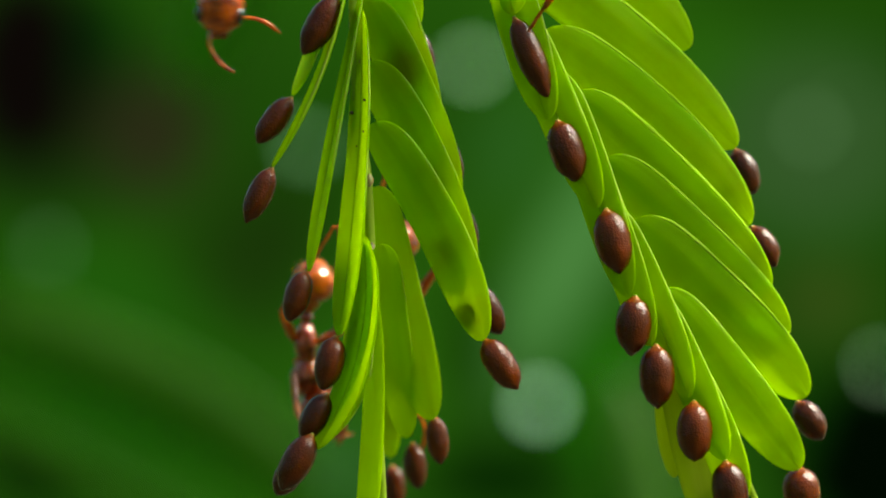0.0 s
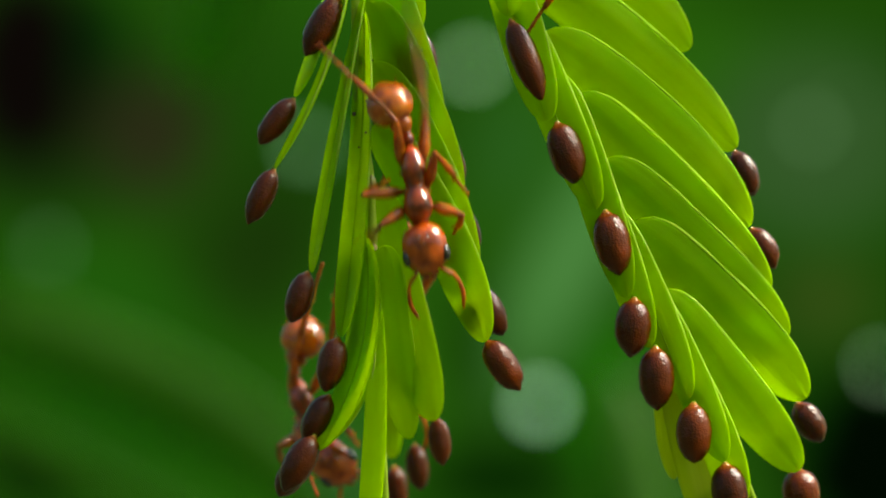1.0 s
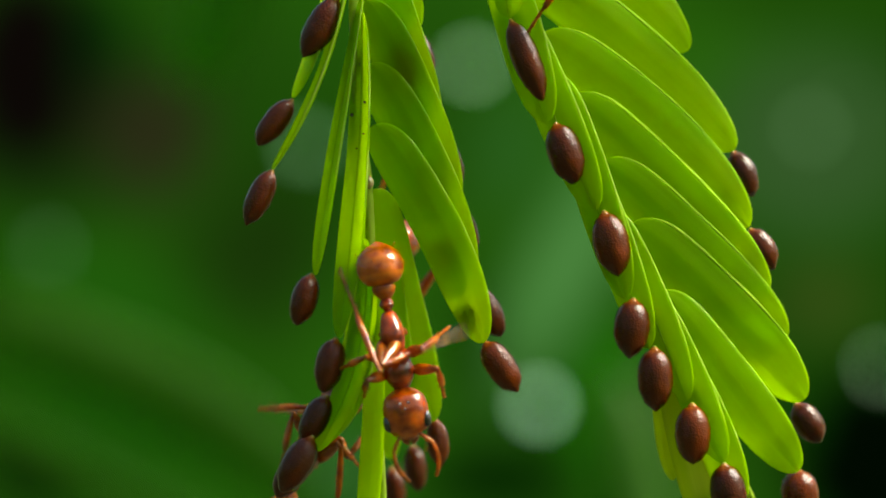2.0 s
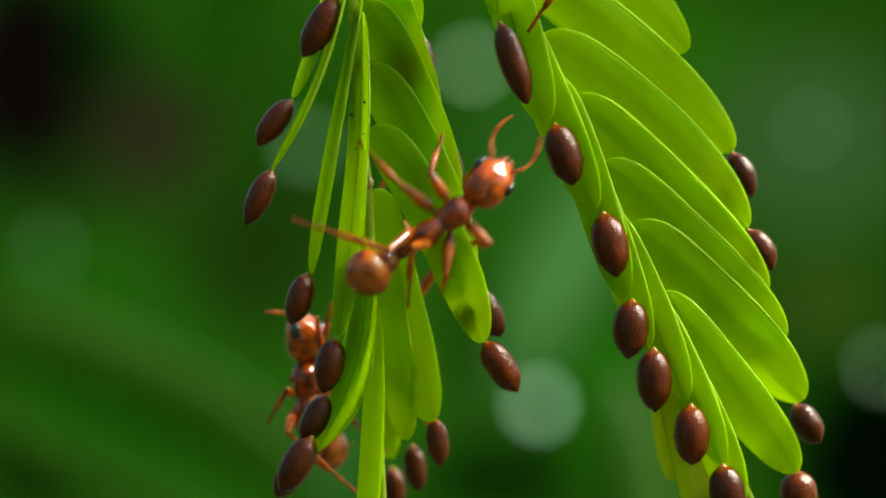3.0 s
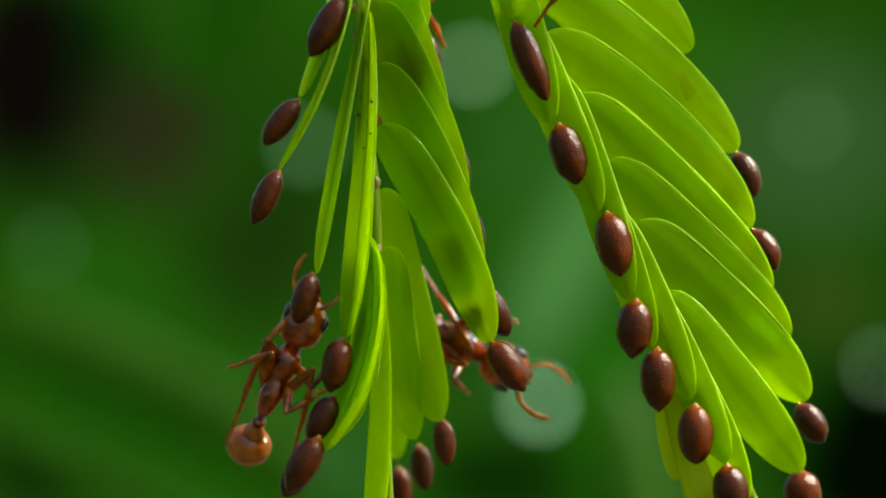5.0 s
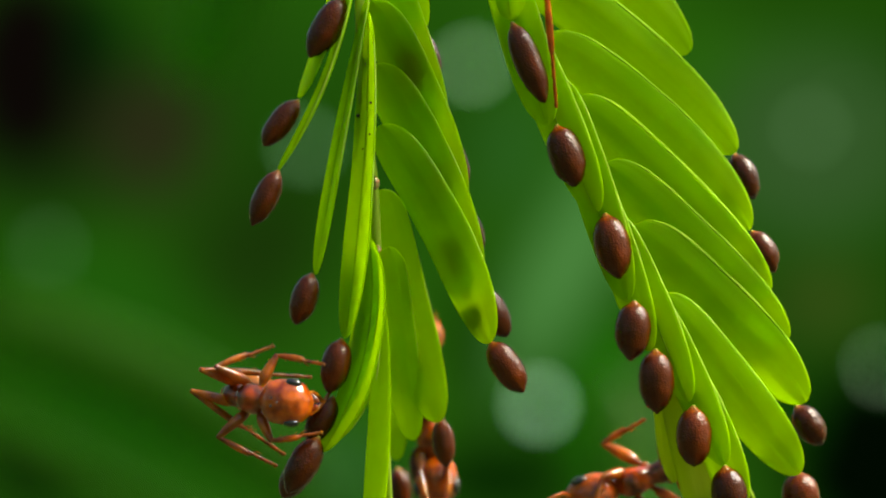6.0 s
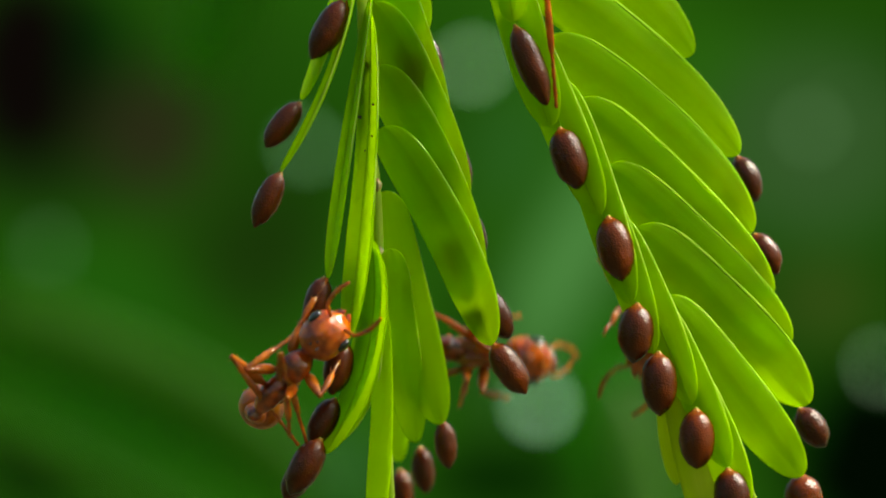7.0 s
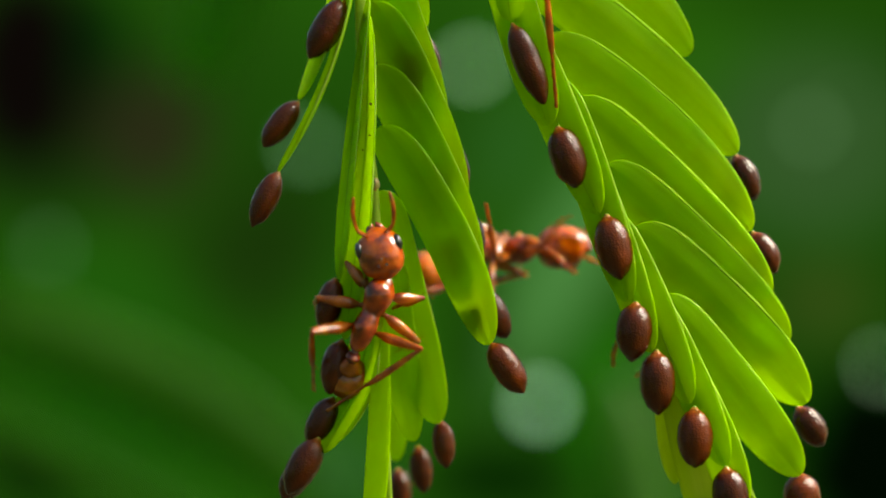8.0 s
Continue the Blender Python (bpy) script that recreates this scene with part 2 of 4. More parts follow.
def loft(bm, stations, rings=20, seg=16, rough=0.0, seed=0):
    """A rounded body along x through the stations (x, half width, half height, rise), all in U."""
    uvl = bm.loops.layers.uv.verify()
    rows = []
    for i in range(rings + 1):
        x, ry, rz, up = smooth(stations, i / rings)
        row = []
        for j in range(seg):
            a = 2 * math.pi * j / seg
            q = Vector((x, max(ry, 0.05) * math.cos(a), up + max(rz, 0.05) * math.sin(a)))
            if rough:
                q *= 1 + rough * noise.noise(q * 0.06 + Vector((seed, 0, 0)))
            row.append(bm.verts.new(q * U))
        rows.append(row)
    for i in range(rings):
        for j in range(seg):
            k = (j + 1) % seg
            f = bm.faces.new((rows[i][j], rows[i][k], rows[i + 1][k], rows[i + 1][j]))
            for lp, (uu, vv) in zip(f.loops, ((i, j), (i, j + 1), (i + 1, j + 1), (i + 1, j))):
                lp[uvl].uv = (uu / rings, vv / seg)
    bm.faces.new(rows[0][::-1])
    bm.faces.new(rows[-1])
    return bm


def tube(bm, pts, radii, seg=8, steps=5):
    """A tapered tube through points in U."""
    count = (len(pts) - 1) * steps
    rows = []
    for i in range(count + 1):
        s = i / count
        c = Vector(smooth(pts, s))
        e = Vector(smooth(pts, min(1, s + 0.01))) - Vector(smooth(pts, max(0, s - 0.01)))
        e.normalize()
        a = e.orthogonal().normalized() if abs(e.y) > 0.9 else e.cross(Vector((0, 1, 0))).normalized()
        b = e.cross(a)
        r = float(smooth([(q,) for q in radii], s)[0])
        rows.append([bm.verts.new((c + r * (a * math.cos(t) + b * math.sin(t))) * U)
                     for t in (2 * math.pi * j / seg for j in range(seg))])
    for p, q in zip(rows, rows[1:]):
        for j in range(seg):
            k = (j + 1) % seg
            bm.faces.new((p[j], p[k], q[k], q[j]))
    bm.faces.new(rows[0][::-1])
    bm.faces.new(rows[-1])
    return bm


# ---- setting ----
def quad(name, corners, material, label):
    bm = bmesh.new()
    uvl = bm.loops.layers.uv.verify()
    f = bm.faces.new([bm.verts.new(c) for c in corners])
    for lp, uv in zip(f.loops, ((0, 0), (1, 0), (1, 1), (0, 1))):
        lp[uvl].uv = uv
    return tagged(part(name, bm, material, None, label), kind="structure")


quad("ground", [(-60, -60, -0.7), (60, -60, -0.7), (60, 60, -0.7), (-60, 60, -0.7)], SOIL,
     "dark damp forest soil under the shrub")


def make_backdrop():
    """A self-lit painted sheet half a metre behind; its uv runs in picture widths from the upper left corner."""
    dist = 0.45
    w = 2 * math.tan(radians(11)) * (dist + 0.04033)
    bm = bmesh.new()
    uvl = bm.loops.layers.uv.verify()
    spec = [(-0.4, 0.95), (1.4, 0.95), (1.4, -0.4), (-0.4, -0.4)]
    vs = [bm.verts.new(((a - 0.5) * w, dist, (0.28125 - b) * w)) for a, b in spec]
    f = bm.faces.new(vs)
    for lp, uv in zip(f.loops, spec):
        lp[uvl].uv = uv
    tagged(part("backdrop", bm, BACK, None, "self-lit sheet painted as blurred green undergrowth far behind the leaves"), kind="structure")


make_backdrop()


def make_thicket():
    """A thicket all round, out of view, added to shut off the low sky's light."""
    rng = random.Random(5)
    verts, faces = [], []
    while len(faces) < 6400:
        a, r = rng.uniform(0, 2 * math.pi), rng.uniform(0.75, 1.7)
        c = Vector((r * math.sin(a), r * math.cos(a), -0.65 + 1.5 * rng.random() ** 0.8))
        e = Vector((rng.gauss(0, 1), rng.gauss(0, 1), rng.gauss(-0.4, 0.6))).normalized()
        w = e.cross(Vector((rng.gauss(0, 1), rng.gauss(0, 1), rng.gauss(0, 1)))).normalized()
        n = e.cross(w)
        q, h = rng.uniform(0.10, 0.20), rng.uniform(0.03, 0.06)
        k = len(verts)
        verts += [c, c + e * q * 0.35 + w * h + n * 0.01, c + e * q, c + e * q * 0.35 - w * h + n * 0.01, c + e * q * 0.5 - n * 0.008]
        faces += [(k, k + 1, k + 4), (k + 1, k + 2, k + 4), (k + 2, k + 3, k + 4), (k + 3, k, k + 4)]
    me = bpy.data.meshes.new("undergrowth")
    me.from_pydata(verts, [], faces)
    me.materials.append(FAR)
    tagged(new("undergrowth", me), "unseen ring of dark green undergrowth added to block the low sky", "undergrowth", kind="stuff")


make_thicket()


# ---- leaves ----
def leaflet(frond, base, tip, bow, width, tilt, pod=None, cup=-0.16, square=3.6, taper=0.0, material=None, label="", rib=0.0, plain=False, shine=False, roll=1.0):
    """One leaflet from base to tip (places of at()); bow bends it to its right, tilt turns its right edge to the lens.
    taper: how much narrower it begins than it ends. pod: where its food body begins and ends and how wide it is."""
    a, b = at(*base), at(*tip)
    along = b - a
    length = along.length
    e = along.normalized()
    n = Vector((0, -1, 0))
    n = (n - e * n.dot(e)).normalized()
    s = n.cross(e)
    w = s * math.cos(radians(tilt)) + n * math.sin(radians(tilt))
    up = e.cross(w)
    half = width * U / 2
    thick = 4.5 * U
    nu, nv = 36, 14
    bm = bmesh.new()
    uvl = bm.loops.layers.uv.verify()
    seed = base[0] * 0.37 + base[1] * 0.11

    def place(u, v, side):
        q = 2 * u - 1
        g = max(0.0, 1 - abs(q) ** (square * (2.0 if q < 0 else 1.0))) ** (1 / 2.0)
        h = half * g * (1 - taper * (1 - u) ** 1.4) * (0.93 + 0.07 * math.sin(math.pi * u)) * (1 + 0.02 * noise.noise(Vector((u * 6, v, seed))))
        mid = along * u + s * (bow * U * 4 * u * (1 - u))
        rim = 1.0 + 0.9 * math.exp(-((abs(v) - 0.93) / 0.06) ** 2)
        fold = cup * half * (v * v - 0.4) * g - 0.05 * half * math.exp(-(v / 0.09) ** 2)
        lift = 0.04 * half * noise.noise(Vector((u * 3.5, v * 1.2, seed)))
        close = max(0.0, 1 - abs(v) ** 6) ** 0.5
        return mid + w * (h * v) + up * (fold + lift + side * thick * 0.5 * rim * (0.15 + 0.85 * close) * (0.25 + 0.75 * g))

    grid = {}
    for side in (1, -1):
        for i in range(nu + 1):
            for j in range(nv + 1):
                u = 0.5 - 0.5 * math.cos(math.pi * i / nu)
                v = math.sin(math.pi / 2 * (2 * j / nv - 1))
                grid[side, i, j] = bm.verts.new(place(u, v, side)), (u, v * 0.5 + 0.5)
    def face(keys):
        f = bm.faces.new([grid[k][0] for k in keys])
        for lp, k in zip(f.loops, keys):
            lp[uvl].uv = grid[k][1]
    for i in range(nu):
        for j in range(nv):
            face([(1, i, j), (1, i, j + 1), (1, i + 1, j + 1), (1, i + 1, j)])
            face([(-1, i, j), (-1, i + 1, j), (-1, i + 1, j + 1), (-1, i, j + 1)])
        for j in (0, nv):
            k = [(1, i, j), (1, i + 1, j), (-1, i + 1, j), (-1, i, j)]
            face(k if j == 0 else k[::-1])
    for i in (0, nu):
        for j in range(nv):
            k = [(1, i, j), (-1, i, j), (-1, i, j + 1), (1, i, j + 1)]
            face(k if i == 0 else k[::-1])
    bmesh.ops.recalc_face_normals(bm, faces=bm.faces[:])
    origin = frond.matrix_basis.translation
    ob = part("leaflet", bm, material or LEAF, frond, label, Matrix.Translation(a - origin))
    if plain:
        return ob, a - origin
    # pale thickened margin, and on folded leaflets the midrib
    bm = bmesh.new()
    pts = [tuple(place(u, 0.97, 0.2) / U) for u in (0.04, 0.12, 0.25, 0.4, 0.55, 0.7, 0.82, 0.9)]
    k = random.uniform(0.48, 0.64) if shine else roll * random.uniform(0.4, 0.65)
    tube(bm, pts, [k * q for q in (1.0, 2.0, 2.3, 1.8, 2.2, 1.5, 1.2, 0.6)], 8, 5)
    part("margin", bm, SHINE if shine else EDGE if roll > 1 else RIM, ob, "pale shining leaf margin")
    if rib:
        bm = bmesh.new()
        pts = [tuple(place(u, -0.1, 0.6) / U) for u in (0.02, 0.2, 0.4, 0.6, 0.8, 0.97)]
        tube(bm, pts, [rib * q for q in (2.6, 3.2, 3.0, 2.6, 2.0, 0.8)], 8, 4)
        part("midrib", bm, RIB, ob, "pale raised midrib")
    if pod:
        x0, y0, x1, y1, pw = pod[:5]
        d0 = pod[5] if len(pod) > 5 else tip[2]
        p0, p1 = at(x0, y0, d0), at(x1, y1, d0 + (pod[6] if len(pod) > 6 else 0))
        food_body(ob, p0 - a, p1 - a, pw)
    return ob, a - origin


def food_body(owner, p0, p1, width):
    e = p1 - p0
    length = e.length / U
    x = e.normalized()
    z = Vector((0, -1, 0))
    z = (z - x * z.dot(x)).normalized()
    m = Matrix((x, z.cross(x), z)).transposed().to_4x4()
    m.translation = p0 + 0.03 * e
    h = width * 0.485
    bm = bmesh.new()
    shape = [(-0.05, 0.12), (-0.02, 0.16), (0.0, 0.26)]
    full, point = random.uniform(2.0, 2.4), random.uniform(0.56, 0.78)
    shape += [(q, (1 - abs(2 * q ** 0.9 - 1) ** full) ** (0.56 if q < 0.54 else 0.56 + (point - 0.56) * (q - 0.54) / 0.46)) for q in (0.02, 0.05, 0.1, 0.18, 0.28, 0.4, 0.52, 0.64, 0.75, 0.84, 0.91, 0.96, 0.985)] + [(1.0, 0.03)]
    loft(bm, [(length * q, h * r, h * r * 0.94, 0) for q, r in shape], 60, 24, 0.03, random.uniform(0, 50))
    return part("food_body", bm, POD, owner, "glossy dark brown oval food body", m)


def stalk(frond, pts, radii, label):
    origin = frond.matrix_basis.translation
    bm = bmesh.new()
    tube(bm, [tuple((at(*p) - origin) / U) for p in pts], radii, 12, 8)
    for v in bm.verts:
        v.co *= 1 + 0.004 * noise.noise(v.co * 9000)
    return part("rachis", bm, STEM, frond, label)


LEFT = base_of("leaf_frond", at(636, -330, 10), "green feathery leaf frond with folded leaflets tipped by brown bodies", "leaf frond", "fronds of the shrub")
RACHIS = stalk(LEFT, [(700, -900, 14), (650, -600, 14), (634, -330, 14), (635, -120, 14), (638, 60, 14), (643, 200, 12), (659, 325, 12), (667, 480, 20), (676, 680, 30), (692, 960, 45)],
      [16, 15, 13, 12, 11, 10, 9, 8, 7, 5], "slender green rachis with small nodes")
BROWN = chitin("node_brown", (0.16, 0.12, 0.03), (0.34, 0.28, 0.10), 0.5)
for x, y, d, r in ((649, 112, 2, 7), (655, 208, 2, 5), (663, 322, 2, 7), (667, 442, 8, 6), (646, 30, 4, 6)):
    bm = bmesh.new()
    bmesh.ops.create_icosphere(bm, subdivisions=3, radius=r * U)
    for v in bm.verts:
        v.co *= 1 + 0.35 * noise.noise(v.co * 26000 + Vector((x, y, 0)))
        v.co.z *= 1.6
    part("node", bm, BROWN, RACHIS, "small warty brown node", Matrix.Translation(at(x, y, d) - LEFT.matrix_basis.translation))
SPECK = chitin("speck_dark", (0.02, 0.012, 0.004), (0.06, 0.035, 0.01), 0.6, 9000, 0.0)
for x, y, d, r in ((654, 180, -34, 2.6), (631, 203, 2, 3.4), (652, 236, -34, 2.0), (640, 262, -30, 1.6), (626, 168, 4, 2.2)):
    bm = bmesh.new()
    bmesh.ops.create_icosphere(bm, subdivisions=2, radius=r * U)
    for v in bm.verts:
        v.co *= 1 + 0.5 * noise.noise(v.co * 90000 + Vector((x, y, 0)))
    part("speck", bm, SPECK, RACHIS, "tiny dark speck", Matrix.Translation(at(x, y, d) - LEFT.matrix_basis.translation))
# pale leaflets folded to the side, seen on edge
leaflet(LEFT, (618, -150, 20), (527, 172, 16), 12, 62, 62, (526, 176, 465, 254, 47))
leaflet(LEFT, (626, -60, 0), (490, 300, -4), 22, 46, 72, (491, 300, 446, 394, 47), cup=0.25, rib=1.0)
leaflet(LEFT, (632, -260, 4), (606, -8, 0), 4, 60, 66, (606, -5, 548, 98, 57))
SWUNG, SWUNG_AT = leaflet(LEFT, (653, -20, -4), (556, 484, -16), -3, 60, 60, (550, 482, 521, 570, 49), cup=0.12, taper=0.65, rib=0.4)
leaflet(LEFT, (650, 20, -8), (609, 597, -24), 12, 100, 58, (603, 598, 582, 691, 54), cup=0.1, taper=0.5, rib=0.4, shine=True)
leaflet(LEFT, (652, 420, 6), (592, 770, 0), 20, 84, 58, (588, 700, 545, 782, 50, -8), cup=0.08, rib=0.5)
leaflet(LEFT, (654, 432, -8), (570, 798, -26), 34, 92, 56, (562, 772, 508, 868, 58), cup=0.08, rib=0.5)
leaflet(LEFT, (668, 520, 10), (650, 980, 0), 10, 46, -10, cup=0.12, taper=0.3, plain=True)
leaflet(LEFT, (652, 560, 24), (574, 790, 18), 34, 44, 56, (548, 798, 500, 878, 52))
# darker leaflets turned to the lens, each over the one above
leaflet(LEFT, (650, -230, 18), (738, 62, 30), -4, 90, 14, (744, 58, 768, 140, 46, 44))
leaflet(LEFT, (658, -112, 16), (775, 240, 26), 0, 84, 14, (794, 244, 818, 336, 46, 44))
leaflet(LEFT, (656, 0, 14), (811, 370, 20), 10, 88, 14, (822, 368, 844, 452, 46, 40), shine=True)
leaflet(LEFT, (661, 112, 10), (838, 512, 12), 17, 92, 14, (852, 508, 894, 592, 50, 36), shine=True)
leaflet(LEFT, (671, 220, 4), (864, 606, 2), 18, 88, 14, (866, 604, 924, 690, 56, 6), shine=True)
leaflet(LEFT, (700, 190, 70), (806, 425, 44), 8, 60, 10, (796, 402, 818, 492, 48, 34))
leaflet(LEFT, (706, 300, 76), (838, 545, 46), 8, 60, 10, (838, 514, 862, 588, 50, 26))
leaflet(LEFT, (690, -90, 60), (722, 70, 50), 4, 60, 10, (716, 70, 744, 170, 50, 34))
leaflet(LEFT, (672, 334, 14), (774, 746, 110), -6, 92, -16, (778, 740, 788, 822, 44, 130))
leaflet(LEFT, (684, 436, 4), (730, 778, 110), -2, 70, -20, (738, 786, 748, 866, 46, 260))
leaflet(LEFT, (690, 545, 100), (702, 812, 280), 0, 66, -38, (702, 826, 710, 900, 46, 330))

RIGHT = base_of("leaf_frond", at(840, -330, 10), "green feathery leaf frond with broad overlapping leaflets and brown tips", "leaf frond", "fronds of the shrub")
stalk(RIGHT, [(700, -900, 14), (765, -610, 18), (840, -330, 20), (905, -60, 20), (965, 90, 20), (1030, 240, 22), (1095, 380, 24), (1165, 530, 28), (1250, 700, 34), (1370, 960, 50)],
      [16, 15, 13, 12, 11, 10, 9, 8, 7, 5], "slender green rachis with small nodes")
# short leaflets on the near side
TUGGED, TUGGED_AT = leaflet(RIGHT, (872, -240, -8), (908, 30, -14), 6, 80, 30, (910, 36, 968, 172, 52, -26), rib=0.5)
leaflet(RIGHT, (872, -120, 0), (970, 216, -8), 0, 82, 12, (986, 218, 1020, 322, 64, -10), rib=0.5)
leaflet(RIGHT, (901, 0, 4), (1057, 372, -4), 2, 80, 13, (1072, 374, 1098, 486, 67, -6), shine=True, rib=0.5)
leaflet(RIGHT, (980, 130, 8), (1111, 528, 0), 6, 74, 14, (1124, 528, 1118, 632, 66, -2), shine=True, rib=0.5)
leaflet(RIGHT, (1030, 262, 12), (1151, 616, 2), 4, 68, 15, (1161, 614, 1164, 724, 66, 0), shine=True, rib=0.5)
leaflet(RIGHT, (1073, 366, 16), (1219, 708, 6), 8, 70, 16, (1228, 714, 1230, 820, 66, 4), shine=True, rib=0.5)
leaflet(RIGHT, (1146, 515, 20), (1283, 818, 10), 6, 68, 16, (1284, 820, 1300, 924, 66, 8), shine=True)
leaflet(RIGHT, (1206, 640, 24), (1312, 900, 14), 8, 74, 16, shine=True)
leaflet(RIGHT, (1186, 560, 40), (1266, 960, 46), -10, 70, 0, None, material=PALE, label="pale withered leaflet with brown edge")
leaflet(RIGHT, (1176, 640, 52), (1194, 850, 56), -8, 36, 10, None, material=PALE, label="thin withered yellow leaflet")
# long leaflets turned to the lens, each over the one above
leaflet(RIGHT, (866, -235, 34), (1222, 88, 60), 12, 106, -5, roll=3.2)
leaflet(RIGHT, (912, -75, 30), (1304, 264, 56), 14, 104, -2, (1300, 268, 1334, 346, 54, 80), roll=3.2)
leaflet(RIGHT, (960, 62, 26), (1328, 402, 50), 20, 110, 1, (1330, 405, 1372, 474, 52, 68), roll=3.2)
leaflet(RIGHT, (1014, 172, 22), (1362, 516, 44), 5, 104, 5, roll=3.2)
leaflet(RIGHT, (1068, 288, 22), (1394, 600, 44), 3, 104, 6, roll=3.2)
leaflet(RIGHT, (1118, 398, 22), (1428, 706, 44), 8, 110, 3, (1410, 714, 1454, 780, 56, 62), roll=3.2)
leaflet(RIGHT, (1168, 520, 18), (1416, 834, 38), 2, 96, 2, (1414, 830, 1422, 914, 70, 54), shine=True)


def make_twig():
    """The twig that carries both fronds and comes out of the thicket, with an unseen leaf added for shade."""
    top = at(700, -905, 14)
    twig = base_of("twig", top, "thin green-brown twig from which both fronds hang", "twig")
    bm = bmesh.new()
    way = [Vector((0, 0, 0)), Vector((-0.002, 0.001, 0.02)), Vector((-0.02, 0.01, 0.08)), Vector((-0.25, 0.02, 0.21)), Vector((-0.9, 0.05, 0.27))]
    tube(bm, [tuple(p / U) for p in way], [22, 40, 100, 300, 500], 12, 8)
    part("stem", bm, STEM, twig)
    # out-of-view leaf and its stalk, added to shade the right frond's top leaflets
    bm = bmesh.new()
    tube(bm, [tuple((at(*p) - top) / U) for p in ((700, -905, 14), (1000, -720, 30), (1260, -480, 50), (1430, -295, 55))], [14, 11, 9, 7], 10, 6)
    part("leaf_stalk", bm, STEM, twig)
    leaflet(twig, (1425, -300, 55), (1620, -120, 55), 6, 190, 84, label="unseen broad leaf added to shade the fronds below", plain=True)


make_twig()


# ---- leaves farther back, far out of focus ----
def far_leaf(label, stem, blades, depth):
    k = 1 + depth * U / 0.04033
    leaf = base_of("shrub_leaf", at(*stem[0], depth), label, "shrub leaf", "leaves behind the fronds")
    stalk(leaf, [(x, y, depth) for x, y in stem], [14 * k] * len(stem), "green leaf stalk")
    for x0, y0, x1, y1, bow, w, tilt in blades:
        leaflet(leaf, (x0, y0, depth), (x1, y1, depth + 300), bow * k, w * k, tilt, cup=-0.3, material=FAR, plain=True)


far_leaf("broad green blades of a shrub far out of focus", [(-160, 200), (-170, 480), (-160, 980)],
         [(-60, 560, 580, 900, 40, 150, 6), (-160, 700, 450, 1010, 10, 60, 6)], 14000)
far_leaf("bright green blade rising far out of focus", [(1200, 1120), (1180, 1010), (1160, 950)], [(1162, 960, 1090, 670, 0, 110, 10)], 12000)
far_leaf("green blade hanging far out of focus", [(490, -260), (460, -160), (450, -90)], [(450, -100, 330, 150, 0, 110, 10)], 13000)


# ---- ants ----
HIPS = [(34, 19, -12), (4, 20, -16), (-34, 18, -14)]
FEMUR = [68, 84, 104]
SHIN = [98, 124, 224]
STAND = [(92, 78, -46), (2, 108, -46), (-135, 92, -46)]


def bristles(bm, x0, x1, count, radius, length):
    """Short stiff hairs round a limb along x."""
    for k in range(count):
        x, a = x0 + (x1 - x0) * k / (count - 1), k * 2.4
        side = Vector((0, math.cos(a), math.sin(a)))
        p = Vector((x, 0, 1)) + side * radius * 0.8
        tube(bm, [tuple(p), tuple(p + side * length * 0.7 + Vector((length, 0, 0)))], [0.7, 0.25], 4, 1)


